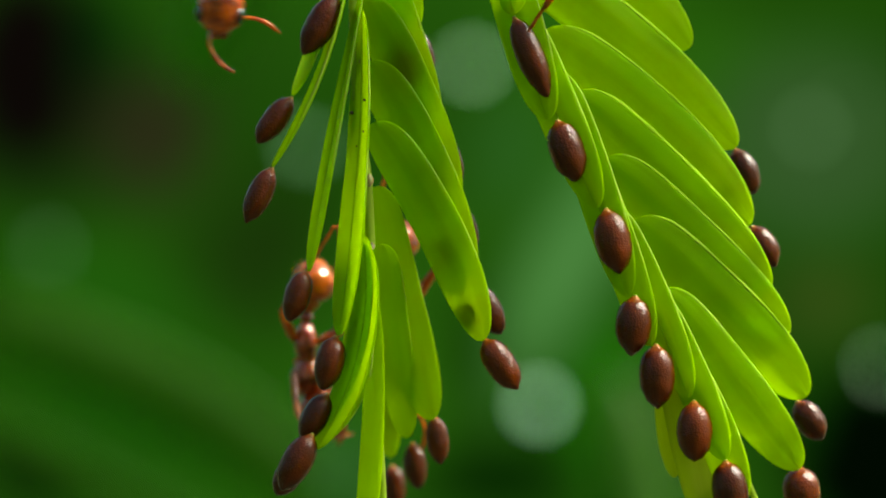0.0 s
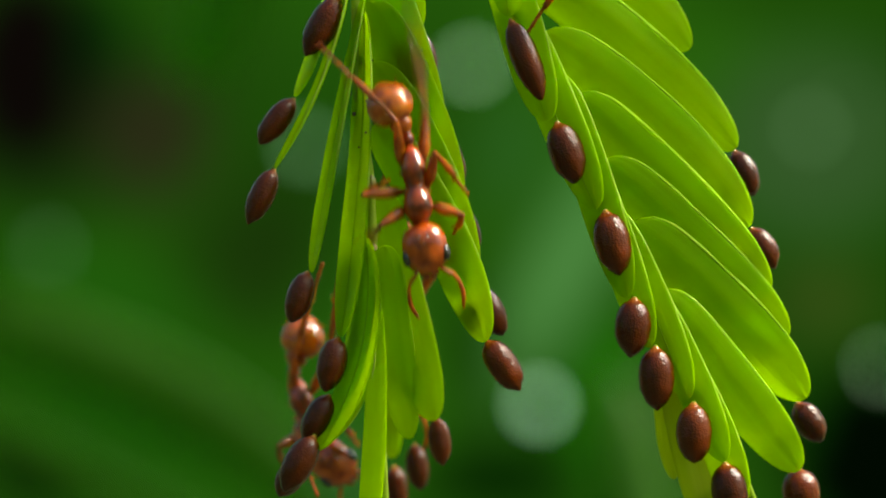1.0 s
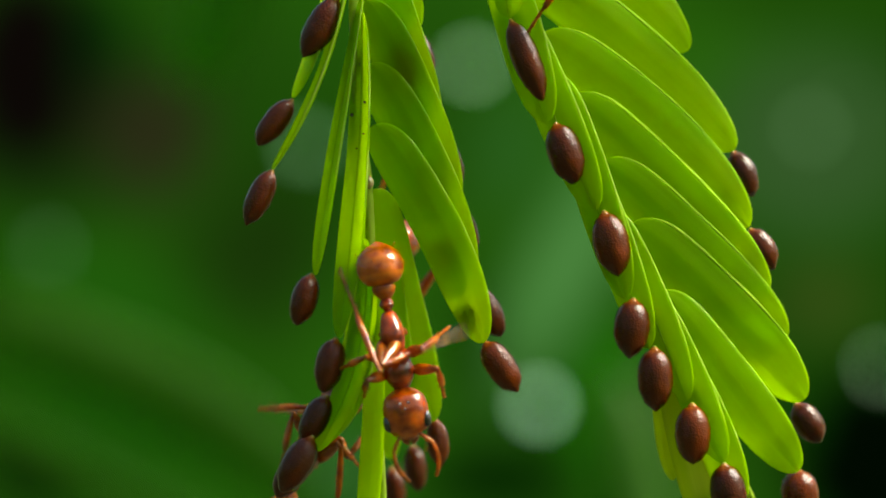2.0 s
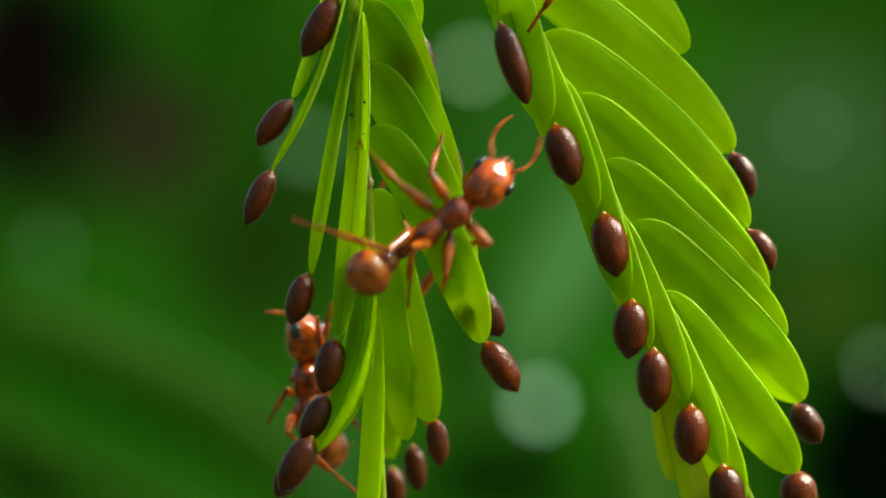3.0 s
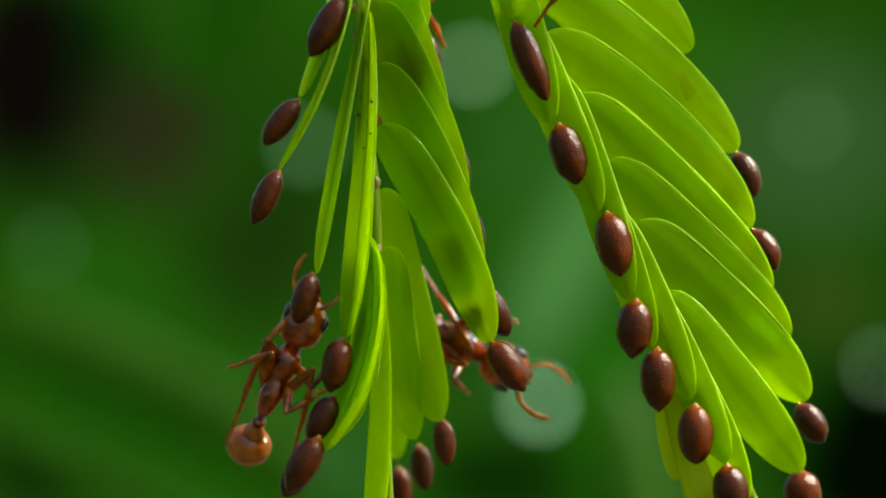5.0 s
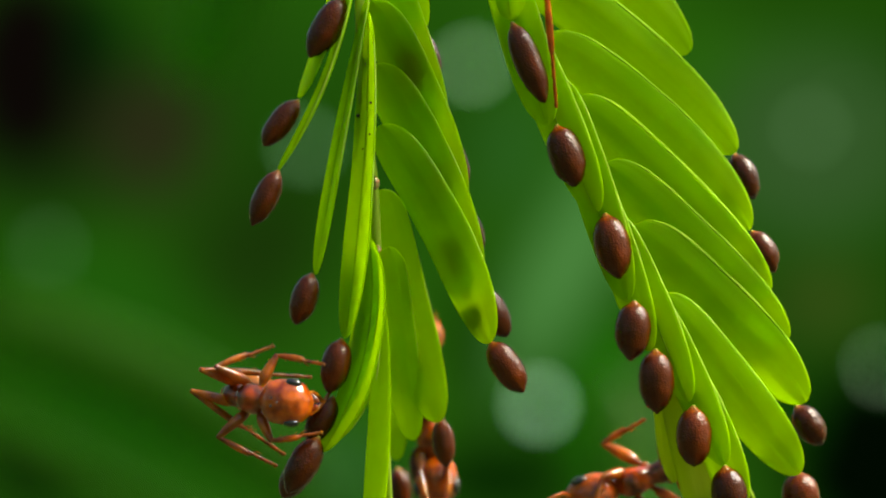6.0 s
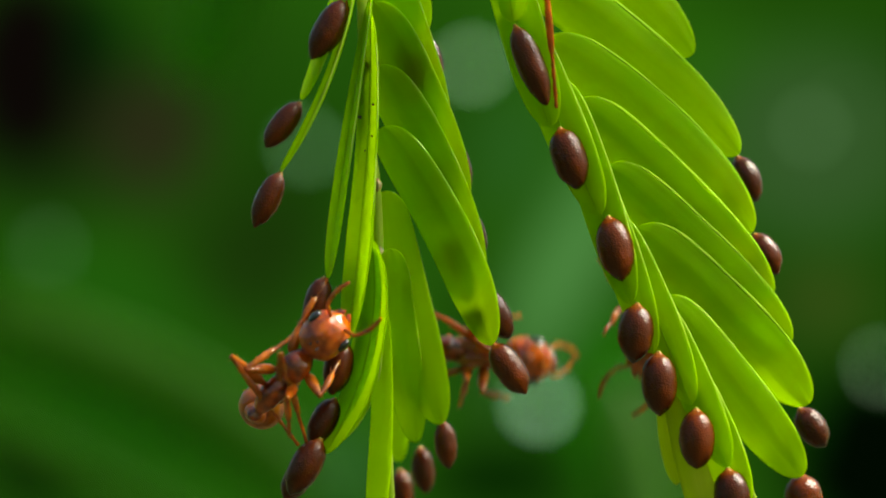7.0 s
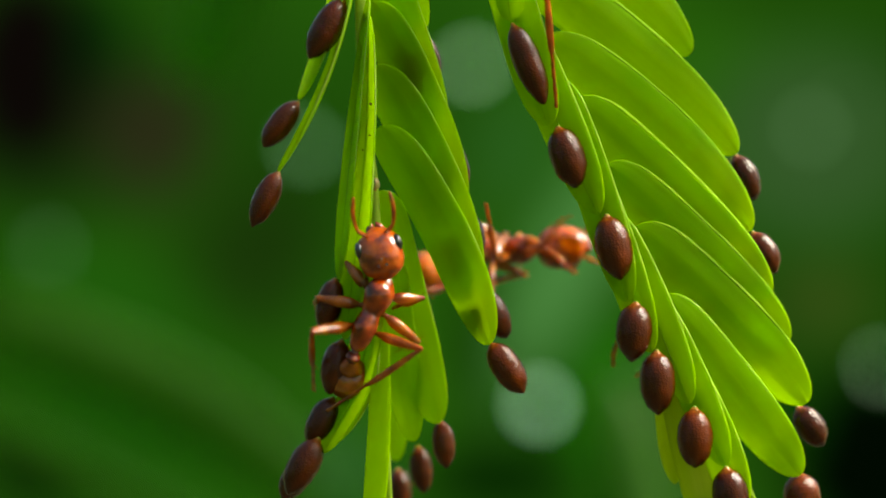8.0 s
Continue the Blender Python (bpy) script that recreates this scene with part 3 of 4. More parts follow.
def ant_parts(label, size=1.0):
    ant = base_of("ant", (0, 0, 0), label, "ant", "ants on the fronds")
    ant.scale = (size, size, size)
    bm = bmesh.new()
    loft(bm, [(-78, 8, 8, -4), (-72, 14, 16, -3), (-54, 20, 23, 0), (-34, 23, 26, 3), (-14, 20, 22, 2), (-2, 18, 19, 0), (12, 23, 24, 2),
              (32, 28, 29, 3), (50, 25, 25, 1), (64, 15, 14, -2), (72, 8, 8, -2)], 44, 20, 0.04)
    part("thorax", bm, RED, ant)
    bm = bmesh.new()
    loft(bm, [(6, 6, 6, 0), (-5, 7, 7, 0), (-11, 12, 14, 3), (-17, 14, 16, 4), (-24, 11, 11, 2), (-32, 7, 7, 0)], 24, 14)
    pet = part("petiole", bm, RED, ant, "", pose(-74 * U, 0, -4 * U))
    bm = bmesh.new()
    loft(bm, [(6, 7, 7, 0), (-3, 15, 13, 1), (-12, 21, 18, 2), (-20, 22, 19, 2), (-23, 20, 18, 2), (-28, 31, 29, 2), (-44, 42, 39, 2),
              (-66, 43, 40, 0), (-84, 34, 32, -2), (-97, 19, 17, -4), (-104, 3, 3, -5)], 44, 22, 0.015)
    for k in range(16):
        a, x = k * 2.4, -52 - 3.0 * k
        r = 42 * math.sqrt(max(0.05, 1 - ((x + 58) / 48) ** 2))
        q = Vector((x, r * math.cos(a), r * math.sin(a)))
        tube(bm, [tuple(q * 0.98), tuple(q + Vector((-9, 6 * math.cos(a), 6 * math.sin(a))))], [0.9, 0.3], 4, 1)
    gaster = part("gaster", bm, GAST, ant, "banded amber gaster with pale bristles", pose(-103 * U, 0, -4 * U))
    bm = bmesh.new()
    loft(bm, [(-4, 9, 9, 0), (3, 22, 18, 0), (13, 35, 28, 1), (31, 41, 33, 2), (53, 42, 32, 1), (71, 38, 28, -2), (84, 28, 20, -6), (92, 14, 11, -9), (95, 2, 3, -9)],
         36, 24, 0.03)
    head = part("head", bm, HEADM, ant, "glossy orange-brown head", pose(67 * U, 0, -2 * U))
    for s in (1, -1):
        bm = bmesh.new()
        loft(bm, [(-16, 1, 1, 0), (-12, 6, 9, 0), (0, 9, 13, 0), (12, 6, 9, 0), (16, 1, 1, 0)], 14, 12)
        part("eye", bm, EYEM, head, "large black compound eye", pose(59 * U, s * 36 * U, 9 * U))
        bm = bmesh.new()
        loft(bm, [(-4, 4, 4, 0), (4, 8, 6, 0), (14, 7, 5, 0), (22, 1, 1, 0)], 12, 10)
        part("mandible", bm, RED, head, "", pose(84 * U, s * 12 * U, -12 * U, 0, 0, -s * 22))
        bm = bmesh.new()
        loft(bm, [(0, 3, 3, 0), (8, 3.2, 3.2, 0), (28, 4, 4, 2), (38, 3.4, 3.4, 2)], 10, 8)
        tube(bm, [(36, 0, 2), (52, -s * 8, 0), (70, -s * 25, -4), (82, -s * 48, -10)], [3.0, 3.6, 4.4, 2.6], 8, 4)
        part("antenna", bm, LEGM, head, "jointed amber antenna", pose(79 * U, s * 14 * U, 8 * U, 0, 0, s * 46))
    for k in range(3):
        bm = bmesh.new()
        bmesh.ops.create_icosphere(bm, subdivisions=2, radius=3.0 * U)
        part("ocellus", bm, EYEM, head, "", pose((24 if k < 2 else 35) * U, (k - 0.5) * 15 * U if k < 2 else 0, 33 * U))
    legs = []
    for i in range(6):
        k, s = i // 2, 1 - 2 * (i % 2)
        a, b = FEMUR[k], SHIN[k]
        bm = bmesh.new()
        loft(bm, [(-10, 5, 5, 0), (-4, 9, 9, 0), (6, 4.5, 4.5, 0), (0.3 * a, 11, 10, 1), (0.6 * a, 10.5, 9.5, 1), (0.92 * a, 6, 6, 0), (a + 3, 4.4, 4.4, 0)], 20, 10)
        bristles(bm, 0.15 * a, 0.95 * a, 9, 8, 6)
        leg = part("leg", bm, LEGM, ant)
        bm = bmesh.new()
        loft(bm, [(-3, 4, 4, 0), (0.08 * b, 4.4, 4.4, 1), (0.3 * b, 6.6, 6.4, 2), (0.48 * b, 6.0, 5.8, 2), (0.56 * b, 3.6, 3.6, 1), (0.6 * b, 2.8, 2.8, 0), (0.72 * b, 3.4, 3.4, 0),
                  (0.78 * b, 2.8, 2.8, 0), (0.88 * b, 3.6, 3.6, 0), (0.93 * b, 2.6, 2.6, 0), (b - 4, 3.6, 3.6, 0), (b, 1.5, 1.5, -1)], 40, 8)
        for q in (0.58, 0.62):
            tube(bm, [(q * b - 3, 0, -3), (q * b + 8, 2, -9)], [1.2, 0.4], 4, 1)
        bristles(bm, 0.08 * b, 0.55 * b, 14, 5, 7)
        bristles(bm, 0.6 * b, 0.95 * b, 12, 2.6, 4)
        shin = part("lower_leg", bm, LEGM, leg, "thin amber tibia and jointed foot")
        legs.append((leg, shin))
    return ant, head, pet, gaster, legs


def facing(x, y, d, heading, pitch=0.0, roll=0.0):
    """The pose of an ant's thorax: heading in the picture's plane (0 right, 90 up), pitch of its head to the lens, roll about its length."""
    h, p = radians(heading), radians(pitch)
    f = Vector((math.cos(h) * math.cos(p), -math.sin(p), math.sin(h) * math.cos(p)))
    z = Vector((0, -1, 0))
    z = (z - f * z.dot(f)).normalized()
    m = Matrix((f, z.cross(f), z)).transposed() @ Matrix.Rotation(radians(roll), 3, "X")
    m = m.to_4x4()
    m.translation = at(x, y, d)
    return m


def aim(x, z):
    x = x.normalized()
    z = (z - x * z.dot(x)).normalized()
    return Matrix((x, z.cross(x), z)).transposed()


def crawl(parts, rows, feet, spread=()):
    """Key an ant. rows: seconds, thorax x, y, d, heading, pitch, roll, then the turns of head (yaw, pitch) and gaster (yaw, pitch).
    feet: {seconds: {leg: (x, y, d)}}, with the place added towards which the knee points; legs without an entry step along in their own gait.
    spread: {seconds: (left, right)} degrees by which the antennae part, and how far both dip; else they sway about 40."""
    ant, head, pet, gaster, legs = parts
    body, heads, pets, gasters, feels = [], [], [], [], ([], [])
    spread = dict(spread)
    leg_rows = [([], []) for _ in legs]
    for k, (t, x, y, d, heading, pitch, roll, hy, hp, gy, gp) in enumerate(rows):
        m = facing(x, y, d, heading, pitch, roll)
        body.append((t, m))
        heads.append((t, pose(67 * U, 0, -2 * U, 0, -hp, hy)))
        pm = pose(-74 * U, 0, -4 * U, 0, gp * 0.4, gy * 0.4)
        pets.append((t, pm))
        gasters.append((t, pm @ pose(-29 * U, 0, 0, 0, gp * 0.6, gy * 0.6)))
        for i, s in ((0, 1), (1, -1)):
            turn = spread[t][i] if t in spread else 42 + 14 * math.sin(k * 1.7 + 2 * i)
            dip = spread[t][2] if t in spread and len(spread[t]) > 2 else 8
            feels[i].append((t, pose(79 * U, s * 14 * U, 8 * U, 0, dip, s * turn)))
        inv = (m @ Matrix.Scale(ant.scale.x, 4)).inverted()
        for i in range(6):
            g, s = i // 2, 1 - 2 * (i % 2)
            hip = Vector(HIPS[g]) * U
            hip.y *= s
            if i in feet.get(t, {}):
                foot = inv @ at(*feet[t][i][:3])
            else:
                sx, sy, sz = STAND[g]
                swing = 16 * math.sin(k * 2.1 + (i % 2) * 3.1 + g * 3.1)
                foot = Vector((sx + swing, s * sy, sz)) * U
            a, b = FEMUR[g] * U, SHIN[g] * U
            way = foot - hip
            dist = min(max(way.length, abs(b - a) * 1.05 + 4 * U), (a + b) * 0.992)
            way.normalize()
            pole = Vector(((0.4, 0.0, -0.2)[g], 1.2 * s, 0.7))
            if len(feet.get(t, {}).get(i, ())) > 3:
                kx, ky, kd = (*feet[t][i][3:], d - 12)[:3]
                pole = inv @ at(kx, ky, kd) - hip
            side = (pole - way * pole.dot(way)).normalized()
            along = (a * a - b * b + dist * dist) / (2 * dist)
            knee = hip + way * along + side * math.sqrt(max(0.0, a * a - along * along))
            end = hip + way * dist
            thigh = aim(knee - hip, pole).to_4x4()
            thigh.translation = hip
            calf = aim(end - knee, pole).to_4x4()
            calf.translation = knee
            leg_rows[i][0].append((t, thigh))
            leg_rows[i][1].append((t, thigh.inverted() @ calf))
    walk(ant, body)
    walk(head, heads)
    walk(pet, pets)
    for ob, fr in zip([o for o in head.children if o.name.startswith("antenna")], feels):
        walk(ob, fr)
    walk(gaster, gasters)
    for (leg, shin), (ra, rb) in zip(legs, leg_rows):
        walk(leg, ra)
        walk(shin, rb)


FRONT = ant_parts("shiny red-brown ant running over the green leaflets", 0.95)
LURKER = ant_parts("orange-brown ant climbing among the brown leaflet tips", 0.95)
HIDER = ant_parts("red-brown ant behind the folded green leaflets")
CLIMBER = ant_parts("dark red ant climbing behind the broad leaflets")
PASSER = ant_parts("dark brown ant passing behind the narrow leaflets")
PULLER = ant_parts("red-brown ant tugging a brown food body")


def motions():
    left = [(0.0, -9, -3), (0.5, -7, -1), (1.0, -5, -1), (1.5, -8, 1), (3.0, -9, 1), (3.5, -5, 1), (4.0, -2, 0), (4.2, 0, 0), (4.5, 4, 0),
            (6.0, 2, 2), (6.5, 3, 3), (7.0, 6, 5), (7.5, 4, 3), (8.0, 2, 4)]
    right = [(0.0, 0, -4), (0.5, -2, -3), (1.0, -1, -1), (1.5, -2, 0), (3.0, -5, 2), (3.5, -6, 3), (4.0, -2, 0), (4.2, 0, 0), (4.5, 3, 0),
             (6.0, -1, 5), (6.5, 0, 6), (7.0, 4, 9), (7.5, 4, 5), (8.0, 1, 7)]
    for ob, rows in ((LEFT, left), (RIGHT, right)):
        p = ob.matrix_basis.translation.copy()
        walk(ob, [(t, Matrix.Translation(p + Vector((x * U, 0, -y * U)))) for t, x, y in rows])
    swing = [(0.0, 0), (1.0, 0), (1.2, 18), (1.5, 11), (1.7, 13), (3.0, 4), (3.5, 6), (4.5, 2), (6.0, 1), (6.5, 11), (7.0, 20), (7.2, 28), (7.5, 34), (7.8, 43), (8.0, 45)]
    walk(SWUNG, [(t, Matrix.Translation(SWUNG_AT) @ Matrix.Rotation(-x / 545, 4, "Y")) for t, x in swing])
    tug = [(0.0, 0), (0.5, -2), (1.0, -7), (1.2, -20), (1.5, -19), (1.7, -4), (2.8, -14), (3.0, -24), (3.2, -22), (3.7, -8), (4.0, -1), (4.5, -2), (6.0, -3), (8.0, -5)]
    walk(TUGGED, [(t, Matrix.Translation(TUGGED_AT) @ Matrix.Rotation(-x / 330, 4, "Y")) for t, x in tug])

    crawl(FRONT, [
        (0.0, 398, -95, -60, -94, 0, 0, 0, 0, 0, 0), (0.2, 540, -90, -60, -90, 0, 0, 0, 0, 0, 0), (0.4, 562, -72, -60, -92, 0, 0, 0, 0, 0, 0),
        (0.5, 622, -76, -62, -98, 0, 0, 0, 0, 0, 0), (0.6, 622, -10, -64, -96, 0, 0, 0, 0, 0, 0), (0.7, 646, 40, -66, -90, 0, 0, 0, 0, 0, 0),
        (0.8, 680, 185, -66, -95, 0, 0, -5, 0, 14, 0), (0.9, 683, 260, -66, -93, 0, 0, -6, 0, 2, 0), (1.0, 736, 332, -66, -82, 0, 0, 2, 0, 22, 0),
        (1.2, 731, 425, -66, -87, 0, 0, -1, 0, 10, 0), (1.3, 732, 430, -66, -87, 0, 0, -1, 0, 10, 0), (1.5, 785, 570, -66, -66, 0, 0, 6, 0, -20, 0),
        (1.7, 720, 620, -66, -95, 0, 0, -11, 0, -5, 0), (2.1, 700, 625, -66, -70, 0, 0, 0, 0, 0, 0), (2.5, 705, 570, -66, -30, 0, 0, 0, 0, 0, 0),
        (2.8, 730, 533, -70, 2, 0, 0, 40, 0, -20, 0), (3.0, 782, 395, -72, 36, 0, 0, 12, 0, -4, 0), (3.2, 900, 282, -76, 27, 0, 0, -4, 0, 6, -20),
        (3.35, 922, 235, -80, 55, 0, 0, 0, 0, -40, -20), (3.5, 902, 216, -80, 72, 0, 0, 0, 0, -100, -30), (3.6, 824, 190, -76, 100, 0, 0, 0, 0, -30, -20),
        (3.7, 779, 135, -70, 105, 0, 0, 22, 0, -15, -30), (3.8, 704, 60, -70, 106, 0, 0, 0, 0, 0, 0), (4.0, 672, -120, -66, 100, 0, 0, 0, 0, 0, 0),
        (4.2, 640, -140, -66, 92, 0, 0, 0, 0, 0, 0), (4.5, 594, -225, -66, 96, 0, 0, 0, 0, 0, 0), (8.0, 500, -500, -66, 110, 0, 0, 0, 0, 0, 0)],
        {0.0: {0: (440, -60, -30)},
         1.0: {5: (562, 75, -30, 686, 222), 4: (722, -10, 0, 778, 205), 2: (830, 346, -30, 800, 295), 1: (638, 450, -20, 700, 380), 3: (694, 316, 20), 0: (800, 420, 10)},
         1.2: {5: (562, 75, -30), 4: (785, 185, -30), 2: (828, 340, -30), 1: (640, 440, -20), 3: (556, 465, -20)},
         1.3: {5: (562, 75, -30), 4: (785, 185, -30), 2: (828, 340, -30), 1: (640, 440, -20), 3: (556, 465, -20)},
         1.5: {5: (555, 300, -30, 668, 475), 4: (803, 275, -30, 812, 450), 2: (883, 580, -20, 830, 545), 3: (570, 575, -20, 712, 594), 1: (757, 632, -20, 765, 590), 0: (860, 620, -40)},
         1.7: {5: (580, 310, -30), 4: (802, 270, -30), 2: (885, 495, -30), 3: (590, 560, -20), 1: (662, 675, -30), 0: (755, 690, -30)},
         2.8: {4: (645, 340, -20), 5: (580, 700, -20), 2: (825, 390, -20), 1: (865, 580, -20), 0: (850, 350, -30), 3: (510, 570, -20)},
         3.0: {4: (515, 388, -20, 640, 418), 5: (722, 545, 30, 712, 500), 2: (632, 248, -20, 702, 335), 0: (783, 238, -20, 768, 340), 3: (783, 520, 30, 790, 480), 1: (830, 430, 10)},
         3.2: {4: (560, 290, -20), 2: (742, 130, -20), 0: (975, 130, -20), 5: (800, 480, -20), 3: (895, 390, -20), 1: (1000, 290, -20)},
         3.5: {4: (583, 228, -20, 780, 296), 2: (770, 136, -20, 786, 215), 0: (815, 42, -20, 848, 130), 1: (1000, 145, -20, 978, 192), 3: (1024, 318, -20, 966, 286), 5: (925, 332, -20, 905, 290)},
         3.7: {2: (590, 160, -20), 4: (590, 230, -20), 3: (1030, 195, -20), 5: (890, 245, -20), 0: (700, 100, -20)},
         4.2: {4: (600, 190, -20), 5: (748, 15, -20)}, 4.5: {4: (604, 122, -20), 5: (748, 15, -20)}},
        {0.0: (118, 2, 4)})

    CLING = {0: (560, 560, 150, 580, 600), 1: (596, 508, 150), 2: (472, 752, 190), 3: (640, 600, 150), 4: (640, 880, 200), 5: (682, 800, 160)}
    PEEP = {0: (684, 722, 35), 1: (660, 794, 40), 2: (590, 660, 90), 3: (612, 884, 60), 4: (596, 560, 110), 5: (600, 1010, 90)}
    REST = {0: (565, 795, 150), 1: (540, 795, 150), 2: (590, 790, 150), 3: (545, 810, 150), 4: (598, 400, 150), 5: (592, 400, 150)}
    crawl(LURKER, [
        (0.0, 543, 640, 300, -88, 0, 0, 35, 0, -16, 0), (0.5, 543, 640, 290, -88, 0, 0, 35, 0, -16, 0), (0.8, 535, 745, 290, -77, 0, 0, 0, 0, -32, 0),
        (1.0, 542, 736, 280, -72, 0, 0, 30, 0, -36, 0), (1.2, 560, 764, 95, -42, 0, 0, 30, 0, -70, -20), (1.5, 562, 812, 75, 36, 0, 0, 4, 0, 60, -60),
        (1.7, 560, 812, 75, 46, 0, 0, 0, 0, 50, -60), (2.2, 555, 760, 110, 70, 0, 0, 0, 0, 0, 0), (2.8, 535, 715, 150, 82, 0, 0, 0, 0, 30, 0),
        (3.0, 540, 700, 190, 90, 0, 50, 0, 0, 80, 0), (3.2, 540, 688, 190, 90, 0, 60, 0, 0, 88, 0), (3.5, 540, 684, 190, 90, 0, 60, 0, 0, 88, 0),
        (4.0, 542, 650, 190, 90, 0, 60, 0, 0, 88, 0), (4.2, 526, 686, 190, 90, 0, 60, 0, 0, 88, 0), (4.5, 500, 652, 60, 92, 0, 10, -30, -10, 75, -15),
        (4.7, 502, 655, 42, 86, 0, 10, 0, 0, 30, -20), (5.3, 480, 680, 20, 45, 15, 0, 0, 0, 0, -60), (5.8, 456, 672, 0, 15, 45, 0, 0, -30, 0, -80),
        (6.0, 434, 702, -10, -4, 60, 0, 0, -52, 0, -70), (6.5, 460, 724, -20, -3, 53, 0, 0, -46, 0, -75), (6.8, 494, 690, -50, 40, 20, 0, -16, -8, 0, -88),
        (7.0, 503, 672, -60, 49, 10, 0, -4, 0, 0, -98), (7.2, 542, 628, -66, 54, 5, 0, 2, 0, -4, -66), (7.5, 613, 552, -66, 66, 0, 0, 4, 0, 3, -55),
        (7.8, 664, 544, -66, 64, 0, 0, 38, 0, 5, -56), (8.0, 658, 552, -66, 67, 0, 0, 36, 0, 8, -56)],
        {0.0: REST, 0.5: REST, 0.8: {5: (570, 440, 160), 4: (600, 450, 160), 3: (565, 915, 160)}, 1.0: {5: (578, 432, 130), 4: (605, 450, 130), 3: (570, 905, 130)}, 1.5: PEEP, 1.7: PEEP, 3.0: CLING, 3.2: CLING, 3.5: CLING, 4.0: CLING, 4.2: CLING,
         4.5: {0: (550, 550, 60), 1: (590, 575, 60), 2: (482, 790, 40, 442, 695), 3: (640, 716, 40, 560, 688), 4: (505, 770, 70), 5: (605, 722, 60)},
         4.7: {0: (560, 550, 40), 1: (590, 570, 40), 2: (445, 700, 40), 3: (600, 635, 40), 4: (500, 740, 40), 5: (590, 810, 40)},
         6.0: {0: (578, 646, -40, 470, 650), 2: (486, 612, 20, 410, 640), 4: (552, 668, 60, 500, 610), 3: (492, 826, -10, 364, 726), 1: (572, 765, -40), 5: (500, 800, 60)},
         6.5: {0: (578, 680, -40, 480, 684), 2: (525, 568, 0, 428, 650), 4: (552, 676, 60, 487, 620), 5: (494, 850, -10, 402, 796), 3: (420, 806, -10, 440, 745), 1: (590, 750, -40)},
         6.8: {2: (530, 570, -10), 3: (500, 780, -40), 5: (545, 790, -20), 1: (590, 690, -40)},
         7.0: {2: (526, 590, -50, 436, 616, -130), 0: (590, 472, -20), 1: (605, 632, -40), 5: (540, 790, -20, 545, 730), 3: (512, 772, -30, 515, 710), 4: (525, 782, -20, 430, 722, -130)},
         7.2: {0: (575, 500, -40), 2: (470, 575, -60), 4: (420, 632, -90), 1: (610, 640, -60), 3: (620, 700, -80), 5: (500, 790, -20)},
         7.5: {0: (603, 396, -30, 588, 515), 2: (566, 552, 40, 530, 528), 4: (486, 650, -10), 1: (642, 556, 0, 678, 526), 5: (590, 718, -30, 622, 695), 3: (710, 620, 10, 690, 582)},
         7.8: {0: (638, 480, 0), 2: (566, 512, 10), 4: (524, 634, -10), 1: (712, 522, 0), 3: (722, 588, 10), 5: (572, 740, -30)},
         8.0: {0: (640, 508, 40, 626, 476), 2: (560, 548, 60, 540, 520), 4: (555, 692, 60, 508, 642), 1: (688, 548, 40, 722, 520), 3: (705, 612, 70, 736, 590), 5: (578, 728, -30, 680, 692)}},
        {0.0: (30, 30, 70), 0.5: (30, 30, 70), 0.8: (30, 30, 70), 1.2: (30, 30, 70), 1.5: (25, 25, 75), 1.7: (25, 25, 75), 3.0: (10, 10, 78), 3.2: (10, 10, 78), 3.5: (10, 10, 78), 4.0: (10, 10, 78), 4.2: (10, 10, 78), 4.5: (30, 30, 70), 6.0: (30, 30, 75), 6.5: (30, 30, 75), 6.8: (50, 40, 30), 7.0: (50, 60, -40), 7.2: (40, 55, -50), 7.5: (20, 45, -55), 7.8: (50, 60, -50), 8.0: (45, 60, -50)})

    HIDE = {0: (722, 745, 290), 1: (695, 745, 290), 2: (722, 745, 290), 3: (695, 745, 290), 4: (716, 270, 240), 5: (694, 270, 240)}
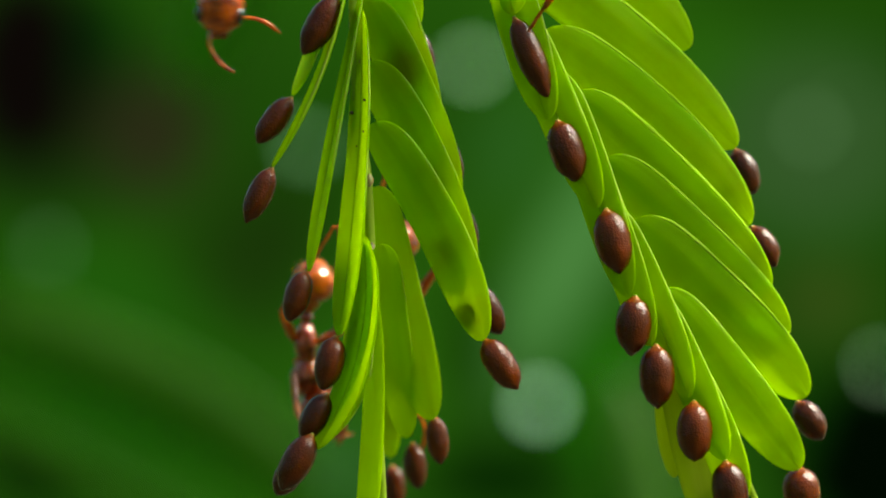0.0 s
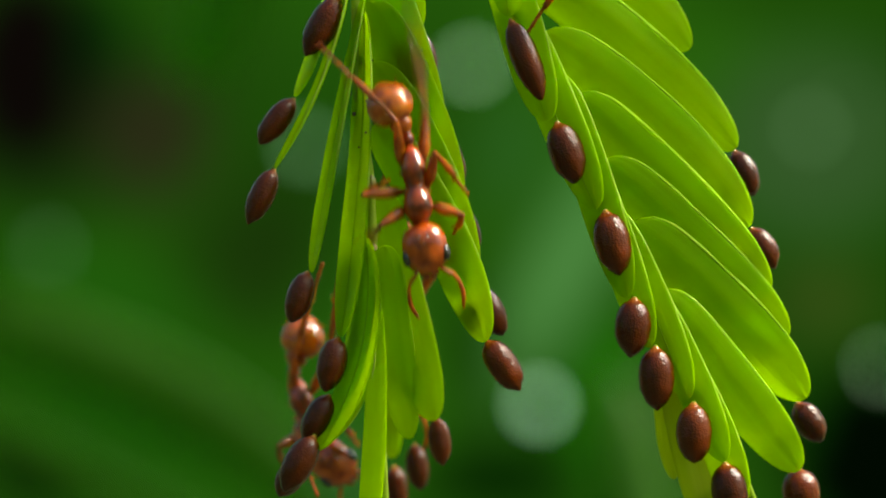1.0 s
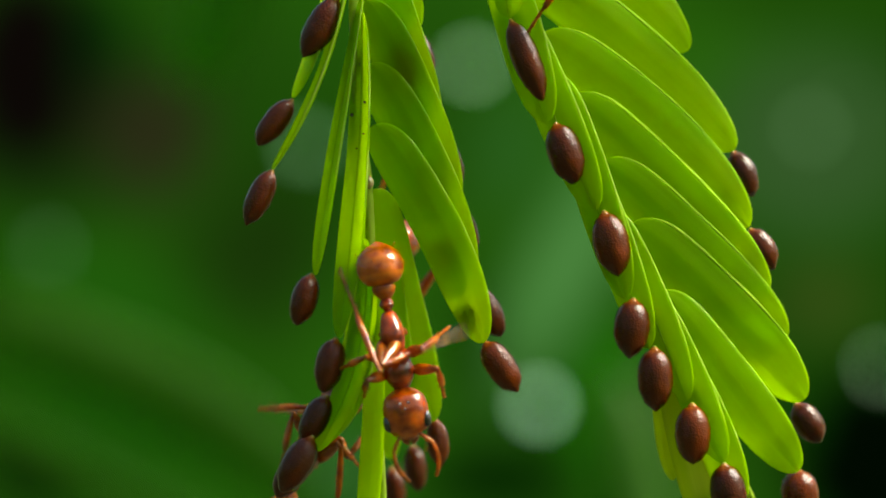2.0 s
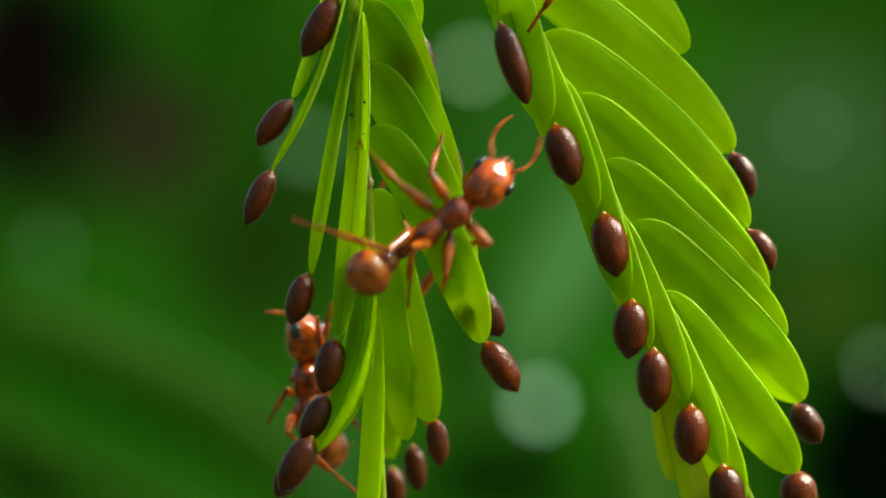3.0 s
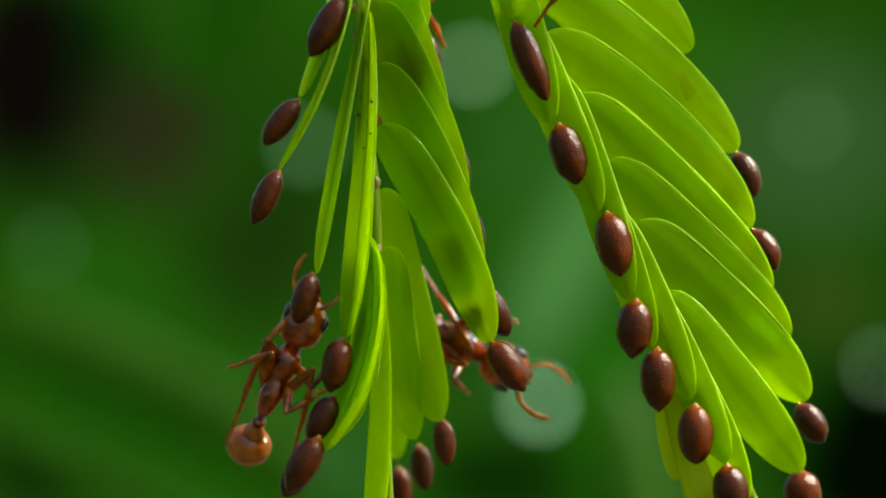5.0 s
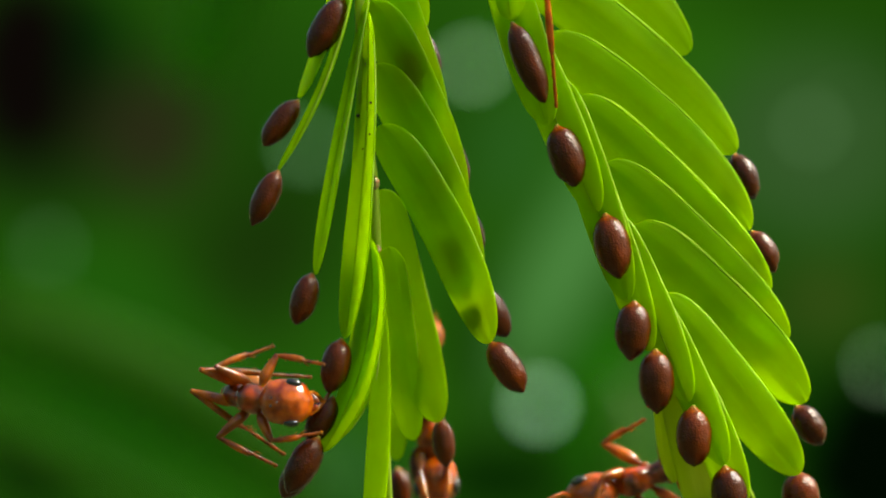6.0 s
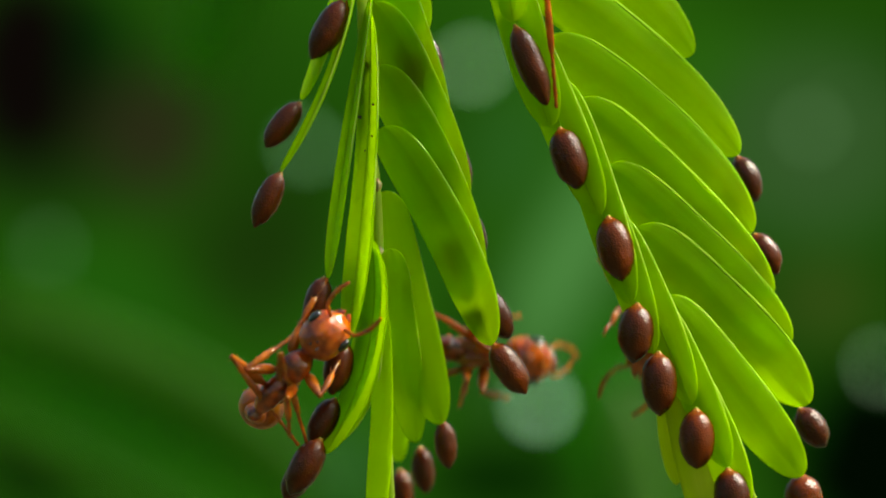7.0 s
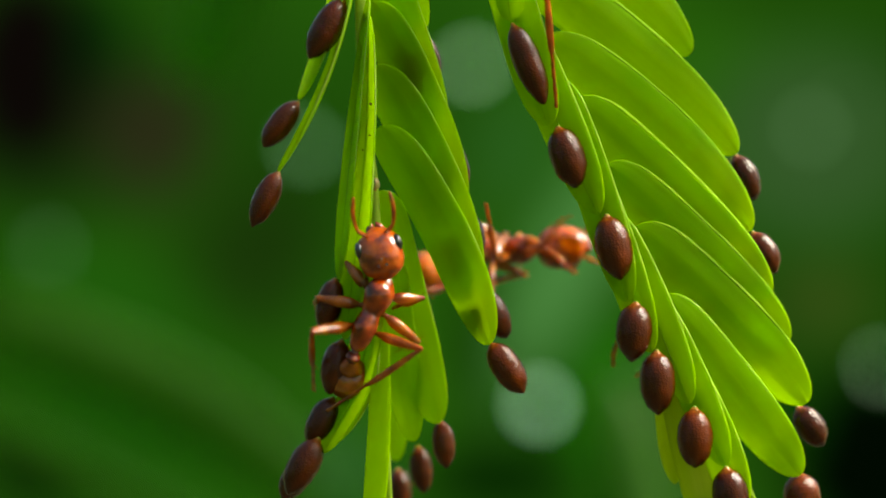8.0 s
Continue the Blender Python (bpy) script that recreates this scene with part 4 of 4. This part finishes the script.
    crawl(HIDER, [
        (0.0, 705, 580, 250, -88, 0, 0, 0, 0, 0, 0), (4.2, 705, 580, 250, -88, 0, 0, 0, 0, 0, 0), (4.5, 700, 706, 290, -30, 0, 0, 0, 0, 0, 0),
        (4.7, 812, 594, 200, -8, 0, 0, 0, 0, 0, 0), (5.2, 780, 600, 200, -50, 0, 0, 0, 0, 0, 0), (5.8, 745, 640, 240, -80, 0, 0, 0, 0, 0, 0),
        (6.0, 760, 745, 260, -84, 0, 0, 0, 0, 0, 0), (6.5, 812, 868, 200, -82, 0, 0, 0, 0, 0, -50), (6.8, 808, 780, 200, -48, 0, 0, 0, 0, 0, 0),
        (7.0, 826, 622, 200, -8, 0, 0, 0, 0, 0, 0), (7.2, 834, 562, 105, 32, 0, 0, 0, 0, 0, 0), (7.5, 802, 522, 130, 48, 0, 50, 5, 0, 0, 0),
        (7.65, 875, 412, 170, 58, 0, 80, 5, 0, 0, 0), (7.8, 874, 424, 270, 22, 0, 120, 0, 0, 0, 0), (8.0, 890, 442, 330, 2, 0, 160, 0, 0, -40, 0)],
        {0.0: HIDE, 4.2: HIDE, 4.5: {0: (780, 548, 150), 2: (800, 612, 150), 1: (745, 800, 330), 3: (690, 800, 330), 4: (690, 450, 260), 5: (660, 800, 340)}, 5.8: {0: (775, 720, 150), 1: (715, 700, 150), 2: (780, 540, 150), 3: (700, 620, 150), 4: (770, 500, 150), 5: (700, 500, 150)},
         6.0: {0: (790, 928, 170), 1: (765, 925, 170), 2: (728, 540, 230), 3: (715, 545, 230), 4: (700, 390, 230), 5: (690, 390, 230)},
         6.5: {0: (818, 1020, 150), 1: (775, 1020, 150), 2: (762, 664, 190), 3: (745, 665, 190), 4: (728, 520, 190), 5: (708, 520, 190)}, 8.0: {0: (1030, 358, 150), 1: (1080, 525, 150), 3: (870, 530, 150), 2: (860, 360, 150)},
         7.8: {3: (915, 530, 150), 2: (830, 310, 150)}},
        {4.5: (40, 40, 75), 6.0: (40, 40, 70), 6.5: (40, 40, 70), 7.0: (50, 20, 50), 7.5: (40, 40, 68)})

    BEHIND = {0: (1250, 440, 240), 1: (1210, 450, 240), 2: (1262, 480, 240), 3: (1215, 480, 240), 4: (1012, 0, 240), 5: (1006, 8, 240)}
    crawl(CLIMBER, [
        (0.0, 1190, 320, 260, -62, 0, 0, 0, 0, 0, 0), (4.8, 1190, 320, 260, -62, 0, 0, 0, 0, 0, 0), (5.4, 1120, 540, 200, -70, 0, 0, 0, 0, 0, 0),
        (5.8, 1084, 745, 180, -72, 0, 0, 8, 0, 0, 0), (6.0, 1150, 842, 170, -160, 0, 0, 0, 0, 40, 0), (6.5, 1206, 856, 160, -178, 0, 0, 0, 0, 80, 0),
        (6.8, 1176, 735, 140, -118, 0, 0, 0, 0, 0, 0), (7.0, 1190, 520, 200, -112, 0, 0, 0, 0, 0, 0), (7.2, 1180, 460, 200, -110, 0, 0, 0, 0, 0, 0),
        (7.5, 1195, 440, 200, -110, 0, 0, 0, 0, 0, 0), (8.0, 1195, 450, 200, -110, 0, 0, 0, 0, 0, 0)],
        {0.0: BEHIND, 4.8: BEHIND, 5.8: {4: (910, 600, 110)},
         6.0: {0: (1080, 965, 110), 1: (1045, 935, 110), 2: (1150, 985, 110), 3: (1142, 742, 110), 4: (1260, 975, 110), 5: (1300, 960, 110)},
         6.5: {0: (1090, 955, 110), 1: (1090, 950, 110), 2: (1200, 965, 110), 3: (1128, 742, 110), 4: (1320, 960, 110), 5: (1330, 740, 110)}, 7.0: {1: (1068, 590, 110), 3: (1060, 460, 110)}, 7.2: {3: (1015, 395, 110), 1: (1060, 445, 110)}},
        {5.8: (40, 40, 40), 6.0: (40, 40, -50), 6.5: (40, 30, -60)})

    under = {0: (720, 330, 90), 1: (690, 330, 90), 2: (715, 260, 90), 3: (685, 260, 90), 4: (705, 130, 90), 5: (685, 140, 90)}
    crawl(PASSER, [
        (0.0, 560, -300, 90, -90, 0, 0, 0, 0, 0, 0), (3.3, 555, -260, 90, -90, 0, 0, 0, 0, 0, 0), (3.6, 550, 0, 90, -88, 0, 0, 0, 0, 0, 0),
        (3.7, 556, 130, 90, -87, 0, 0, 0, 0, 0, 0), (3.8, 562, 210, 90, -84, 0, 0, 0, 0, 0, 0), (4.0, 690, 250, 130, -82, 0, 0, 0, 0, 0, 0),
        (4.3, 690, 235, 135, -82, 0, 0, 0, 0, 0, 0),
        (4.7, 692, 150, 135, -82, 0, 0, 0, 0, 0, 0), (5.8, 690, -330, 135, -82, 0, 0, 0, 0, 0, 0), (8.0, 690, -330, 135, -82, 0, 0, 0, 0, 0, 0)],
        {4.0: under, 4.3: under})

    up = {3: (934, 58, -40), 5: (1020, -260, -20), 4: (840, -300, -20), 1: (1060, -60, -20)}
    down = {3: (1000, -40, -30), 5: (985, 192, -40), 4: (880, -300, -20)}
    crawl(PULLER, [(t, 966 if t < 5 else 1022, -98, -40, 0, 0, 0, 0, 0, 0, 0) for t in (0.0, 1.0, 2.2, 3.4, 4.8, 5.8, 7.0, 8.0)],
          {0.0: up, 1.0: up, 2.2: up, 3.4: up, 4.8: up, 5.8: down, 7.0: down, 8.0: down})


motions()
